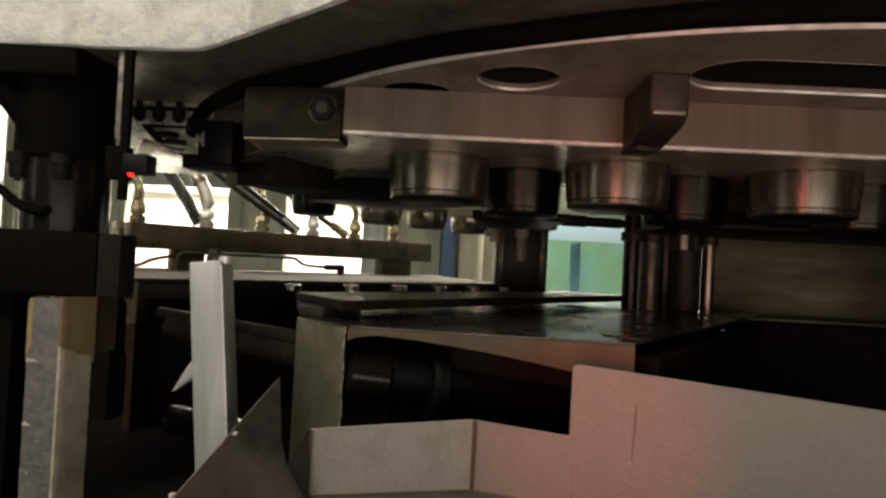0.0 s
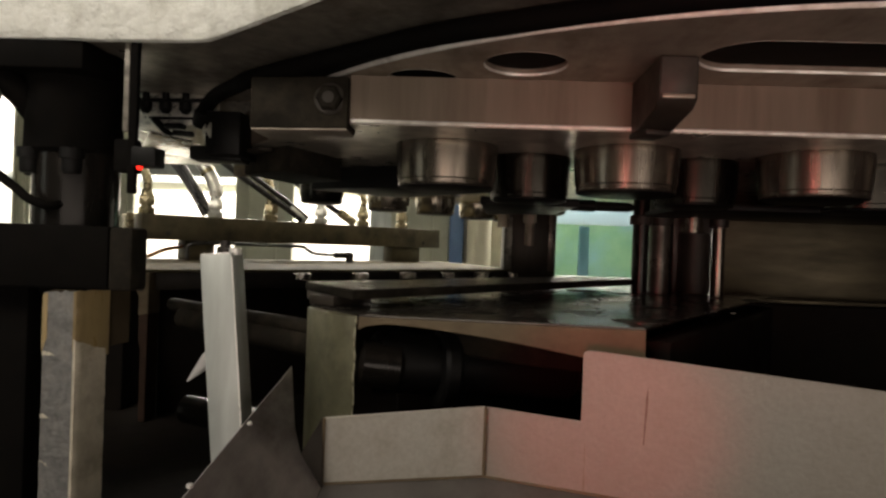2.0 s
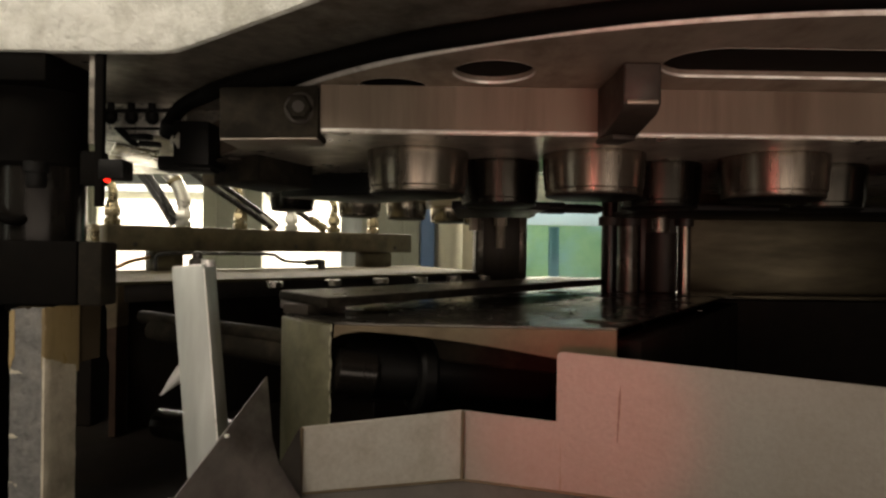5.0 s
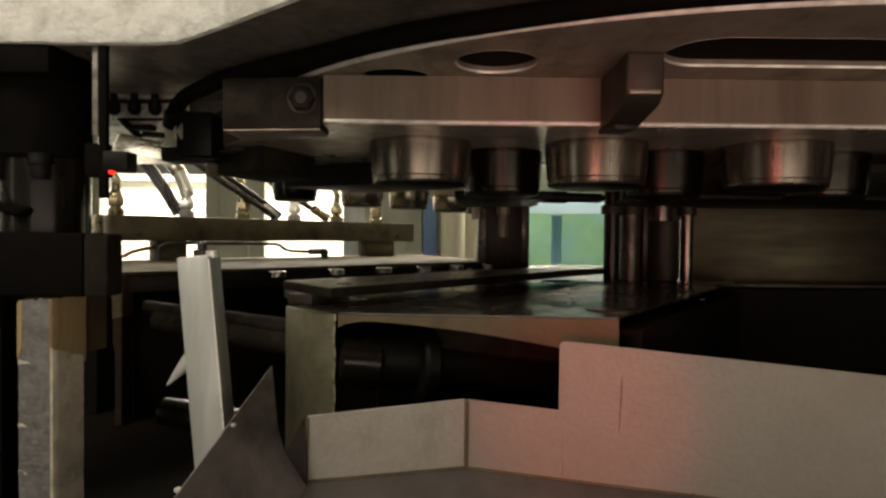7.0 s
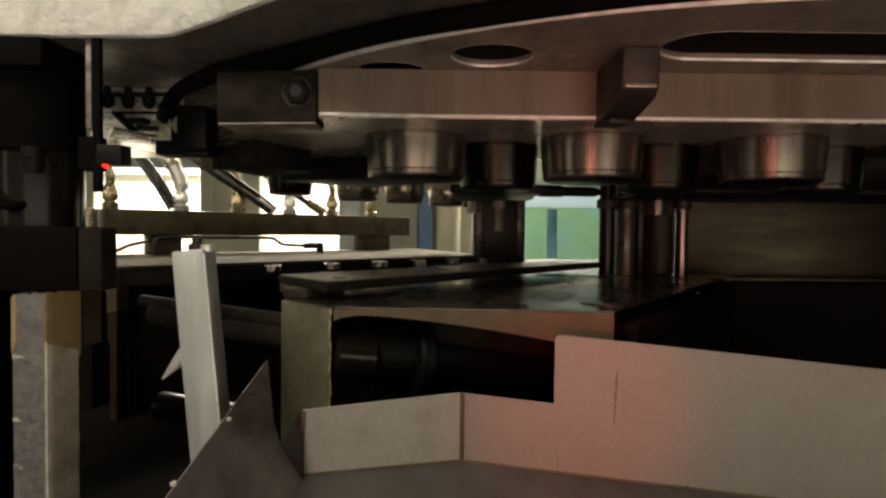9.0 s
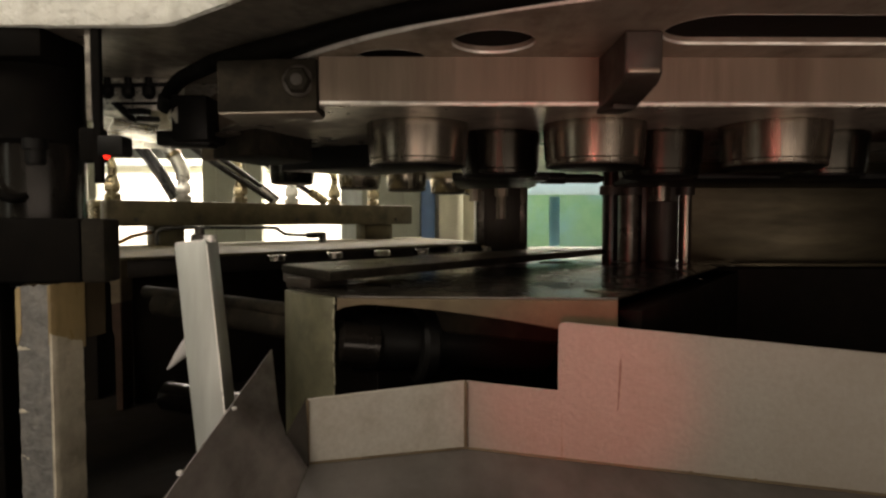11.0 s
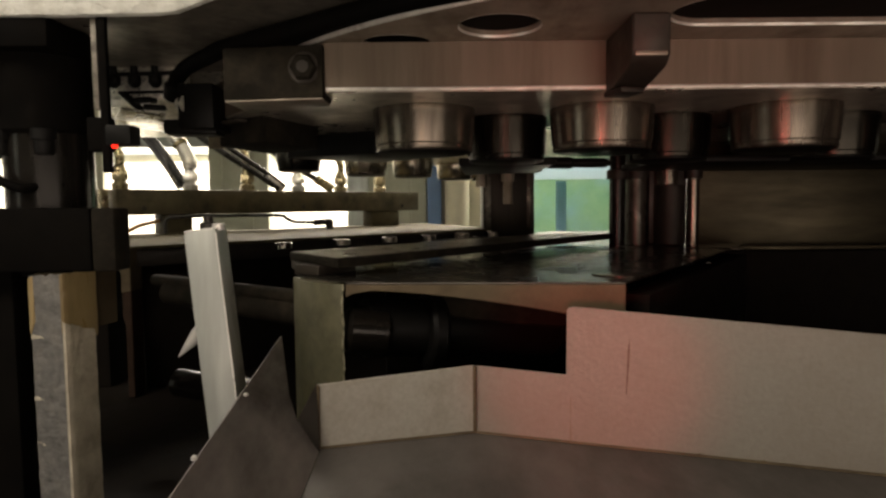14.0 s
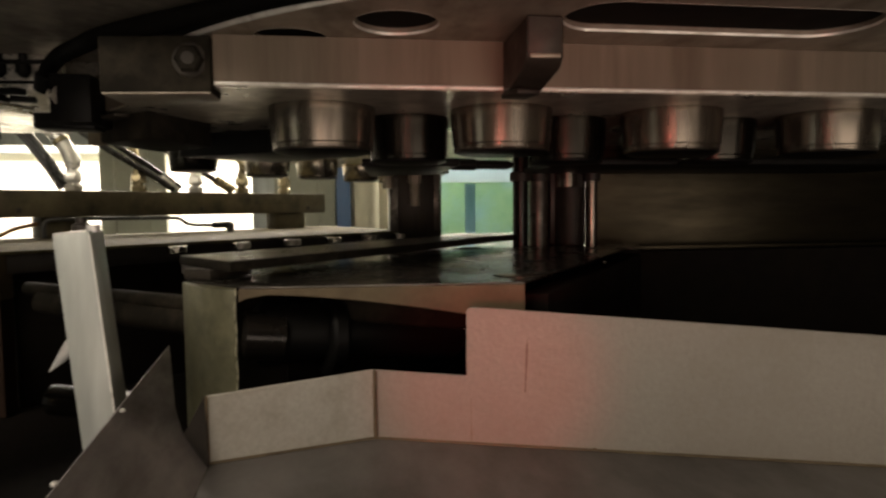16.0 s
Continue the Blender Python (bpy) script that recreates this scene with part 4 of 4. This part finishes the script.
def tape(u0, u1, low, high, lift, seed, waves=0.0006):
    """A wrinkled strip of tape round the post: u runs over the front face (0 to 1) and on over the side face (1 to 2);
    low and high are (start, end) heights of its slanting, slightly ragged edges."""
    n_u, n_z = 14, 40
    bm, layers = bmesh.new(), []
    for half in (0.0129 + lift, 0.0134 + lift):
        rows = []
        for i in range(n_u + 1):
            f = i / n_u
            u = u0 + (u1 - u0) * f
            local = Vector((-half + 2 * half * u, -half, 0)) if u <= 1 else Vector((half, -half + 2 * half * (u - 1), 0))
            out = Vector((0, -1, 0)) if u <= 1 else Vector((1, 0, 0))
            if abs(u - 1) < 0.12:
                out = Vector((1, -1, 0)).normalized()
                local -= out * 0.0012 * (1 - abs(u - 1) / 0.12)
            z0 = low[0] + (low[1] - low[0]) * f + 0.0012 * noise.noise((u * 6, seed, 0))
            z1 = max(z0 + 0.0003, high[0] + (high[1] - high[0]) * f + 0.0016 * noise.noise((u * 7, seed + 3, 0)))
            row = []
            for k in range(n_z + 1):
                z = z0 + (z1 - z0) * k / n_z
                bulge = waves * noise.noise((u * 2.2, z * 130, seed)) + 0.5 * waves * noise.noise((u * 7, z * 420, seed + 5))
                p = turned @ (local + out * bulge)
                row.append((-0.271 + p.x, 0.441 + p.y, z))
            rows.append(ring(bm, row))
        layers.append(rows)
    for rows in layers:
        for a, b in zip(rows, rows[1:]):
            for k in range(n_z):
                bm.faces.new((a[k], b[k], b[k + 1], a[k + 1]))
    inner, outer = layers
    for i in range(n_u):
        for k in (0, n_z):
            bm.faces.new((inner[i][k], inner[i + 1][k], outer[i + 1][k], outer[i][k]))
    for k in range(n_z):
        for i in (0, n_u):
            bm.faces.new((inner[i][k], inner[i][k + 1], outer[i][k + 1], outer[i][k]))
    bmesh.ops.recalc_face_normals(bm, faces=bm.faces)
    return bm


for seed, z0, z1 in ((1, 0.662, 0.7915), (2, 0.789, 0.8345), (3, 0.832, 0.8690), (4, 0.8665, 0.9120), (5, 0.909, 0.9535)):
    part("grey_wrap", tape(0.0, 0.97, (z0, z0 + 0.001), (z1, z1 + 0.002), 0.0008, seed), M_TAPEGREY, post, "worn grey cloth tape")
part("tan_wrap", tape(0.90, 1.98, (0.9150, 0.9080), (0.9555, 0.9555), 0.0012, 8, 0.0004), M_TAPE, post, "tan shiny tape")
part("tan_sliver", tape(0.0, 0.13, (0.9130, 0.9220), (0.9510, 0.9530), 0.0014, 9, 0.0003), M_TAPE, post, "tan tape end")
part("paper_wrap", tape(0.93, 1.86, (0.7000, 0.7050), (0.9225, 0.9125), 0.0018, 12, 0.0009), M_PAPERTAPE, post, "pale paper tape")
for seed, z, w in ((21, 0.9095, 0.36), (22, 0.8660, 0.26), (23, 0.8335, 0.24)):
    part("torn_edge", tape(0.0, w, (z, z + 0.001), (z + 0.0030, z + 0.0020), 0.0011, seed), M_TEAR, post, "pale torn tape edge")
part("tape_flap", thin_sheet([(-0.2560, 0.4530, 0.9540), (-0.2436, 0.4600, 0.9540), (-0.2438, 0.4600, 0.9165), (-0.2560, 0.4530, 0.9135)], 0.0006), M_FLAP, taped, "dark brown tape flap")

# ---- aluminium bar ----
alu = thing("aluminium_bar", (-0.165, 0.46, 0.80), "brushed aluminium square bar standing at a slant", "bar")
lean = Matrix.Rotation(radians(-6.5), 3, "Y") @ Matrix.Rotation(radians(-3.5), 3, "X")
part("bar", block((-0.1670, 0.456, 0.8945), (0.0240, 0.024, 0.179), 0, 0.0022, tilt=lean), M_ALU, alu)
# Bright strips paint the highlights on the bar's edges.
for offset, size in (((0.0114, -0.0114, -0.001), (0.0013, 0.0013, 0.174)), ((-0.0005, -0.0114, 0.0889), (0.0205, 0.0013, 0.0013)), ((0.0114, 0.0005, 0.0889), (0.0013, 0.0205, 0.0013))):
    part("edge_highlight", block(Vector((-0.1670, 0.456, 0.8945)) + lean @ Vector(offset), size, 0, 0.0003, tilt=lean), M_SCREW, alu, "painted highlight along the edge")
part("top_screw", lathe([(0.006, 0), (0.006, 0.005), (0.0035, 0.006), (0.0035, 0.010)], (-0.175, 0.462, 0.983), seg=14), M_DARK, alu)
part("top_screw", lathe([(0.0045, 0), (0.0045, 0.005)], (-0.166, 0.458, 0.983), seg=14), M_SCREW, alu)
single("white_spike", lathe([(0.0005, 0), (0.0035, 0.012), (0.006, 0.024), (0.006, 0.030)], (-0.2145, 0.494, 0.881), (0.75, 0.05, 0.85), 14), M_PAPER, "small white plastic pointed tip behind the bar", "plastic tip")
RODS = "oily round steel rod running beside the bed"
for p, q, r, mat in (((-0.3370, 0.720, 0.9165), (-0.138, 0.592, 0.9135), 0.0070, M_GUIDE), ((-0.3150, 0.702, 0.9040), (-0.134, 0.590, 0.8970), 0.0120, M_GUIDE), ((-0.2720, 0.620, 0.8250), (-0.185, 0.590, 0.8210), 0.0140, M_SHAFT)):
    single("push_rod", rod(p, q, r, 24, chamfer=0.003), mat, RODS, "rod", "push rods")

# ---- sheet chute ----
chute = thing("sheet_chute", (0.1, 0.3, 0.82), "bent painted sheet metal chute with notched back", "chute")
d = Vector((0.251, -0.0795)).normalized()
back_sheet = [(0, 0.833), (0.46, 0.833), (0.46, 0.9090), (0.0705, 0.9288), (0.0675, 0.9280), (0.0660, 0.9262), (0.0660, 0.8805), (0, 0.8825)]
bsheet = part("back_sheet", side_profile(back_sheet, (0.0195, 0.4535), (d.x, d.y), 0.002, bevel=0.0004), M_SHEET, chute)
part("side_sheet", side_profile([(0, 0.833), (0.112, 0.833), (0.112, 0.8828), (0, 0.8775)], (-0.0895, 0.4245), (0.109, 0.029), 0.002, bevel=0.0004), M_LITSHEET, chute)
part("weld_seam", rod((0.0193, 0.4525, 0.834), (0.0193, 0.4525, 0.882), 0.0013, 10), M_RUST, bsheet, "rusty weld in the corner")
part("weld_seam", rod((-0.0893, 0.4238, 0.834), (-0.0893, 0.4238, 0.8772), 0.0011, 8), M_RUST, chute, "rusty weld at the sheet end")
part("weld_seam", tube([(0.0195, 0.4522, 0.8333), (0.10, 0.4266, 0.8333), (0.25, 0.3790, 0.8333), (0.455, 0.3142, 0.8333)], 0.0011, 6, 6), M_RUST, chute, "rusty seam along the floor")
part("weld_seam", tube([(0.0190, 0.4522, 0.8333), (-0.03, 0.4392, 0.8333), (-0.0885, 0.4237, 0.8333)], 0.0011, 6, 6), M_RUST, chute, "rusty seam along the floor")
part("rust_run", side_profile([(0.0684, 0.8338), (0.0700, 0.8338), (0.0696, 0.846), (0.0692, 0.862), (0.0689, 0.868), (0.0688, 0.850)], (0.0195, 0.4535), (d.x, d.y), -0.00025, bevel=0), M_RUSTRUN, bsheet, "faint rust run")
part("floor_sheet", prism([(-0.0885, 0.424), (0.0195, 0.4525), (0.46, 0.312), (0.46, 0.0), (-0.068, 0.0)], 0.8305, 0.8328, 0.0003), M_FLOORSHEET, chute)
sloped = part("sloped_sheet", thin_sheet([(-0.0885, 0.418, 0.833), (-0.068, 0.0, 0.833), (-0.092, 0.0, 0.882), (-0.114, 0.249, 0.882), (-0.145, 0.543, 0.887), (-0.116, 0.451, 0.862), (-0.105, 0.427, 0.852)]), M_SLOPE, chute, "bare grey sloping side sheet")
part("corner_gusset", thin_sheet([(-0.105, 0.427, 0.852), (-0.0885, 0.418, 0.833), (-0.0905, 0.4235, 0.878)]), M_DARK, chute, "bare grey corner fold")
part("scratch", side_profile([(0.1060, 0.870), (0.1067, 0.871), (0.1084, 0.898), (0.1080, 0.909), (0.1068, 0.900)], (0.0195, 0.4535), (d.x, d.y), -0.0003, bevel=0), M_SCRATCH, bsheet, "dark vertical scratch")
rng = random.Random(7)
for k in range(16):
    u = 0.46 * (k + rng.random()) / 16
    x, y, w, h = 0.0195 + d.x * u, 0.4518 + d.y * u, 0.002 + 0.004 * rng.random(), 0.0006 + 0.0013 * rng.random()
    part("rust_spot", thin_sheet([(x, y, 0.8333), (x + d.x * w, y + d.y * w, 0.8333), (x + d.x * w * 0.7, y + d.y * w * 0.7, 0.8334 + h), (x + d.x * w * 0.25, y + d.y * w * 0.25, 0.8334 + h * 0.8)], 0.0003), M_RUST, chute, "small rust spot")
for x, y, z in ((-0.1245, 0.380, 0.8845), (-0.1185, 0.2855, 0.8835)):
    part("edge_screw", lathe([(0.0015, 0), (0.0017, 0.0013), (0.0009, 0.0019)], (x, y, z - 0.0006), seg=12), M_SCREW, sloped, "bright screw head")


def motions():
    """The machine stands still while it is filmed; only the camera moves."""


motions()
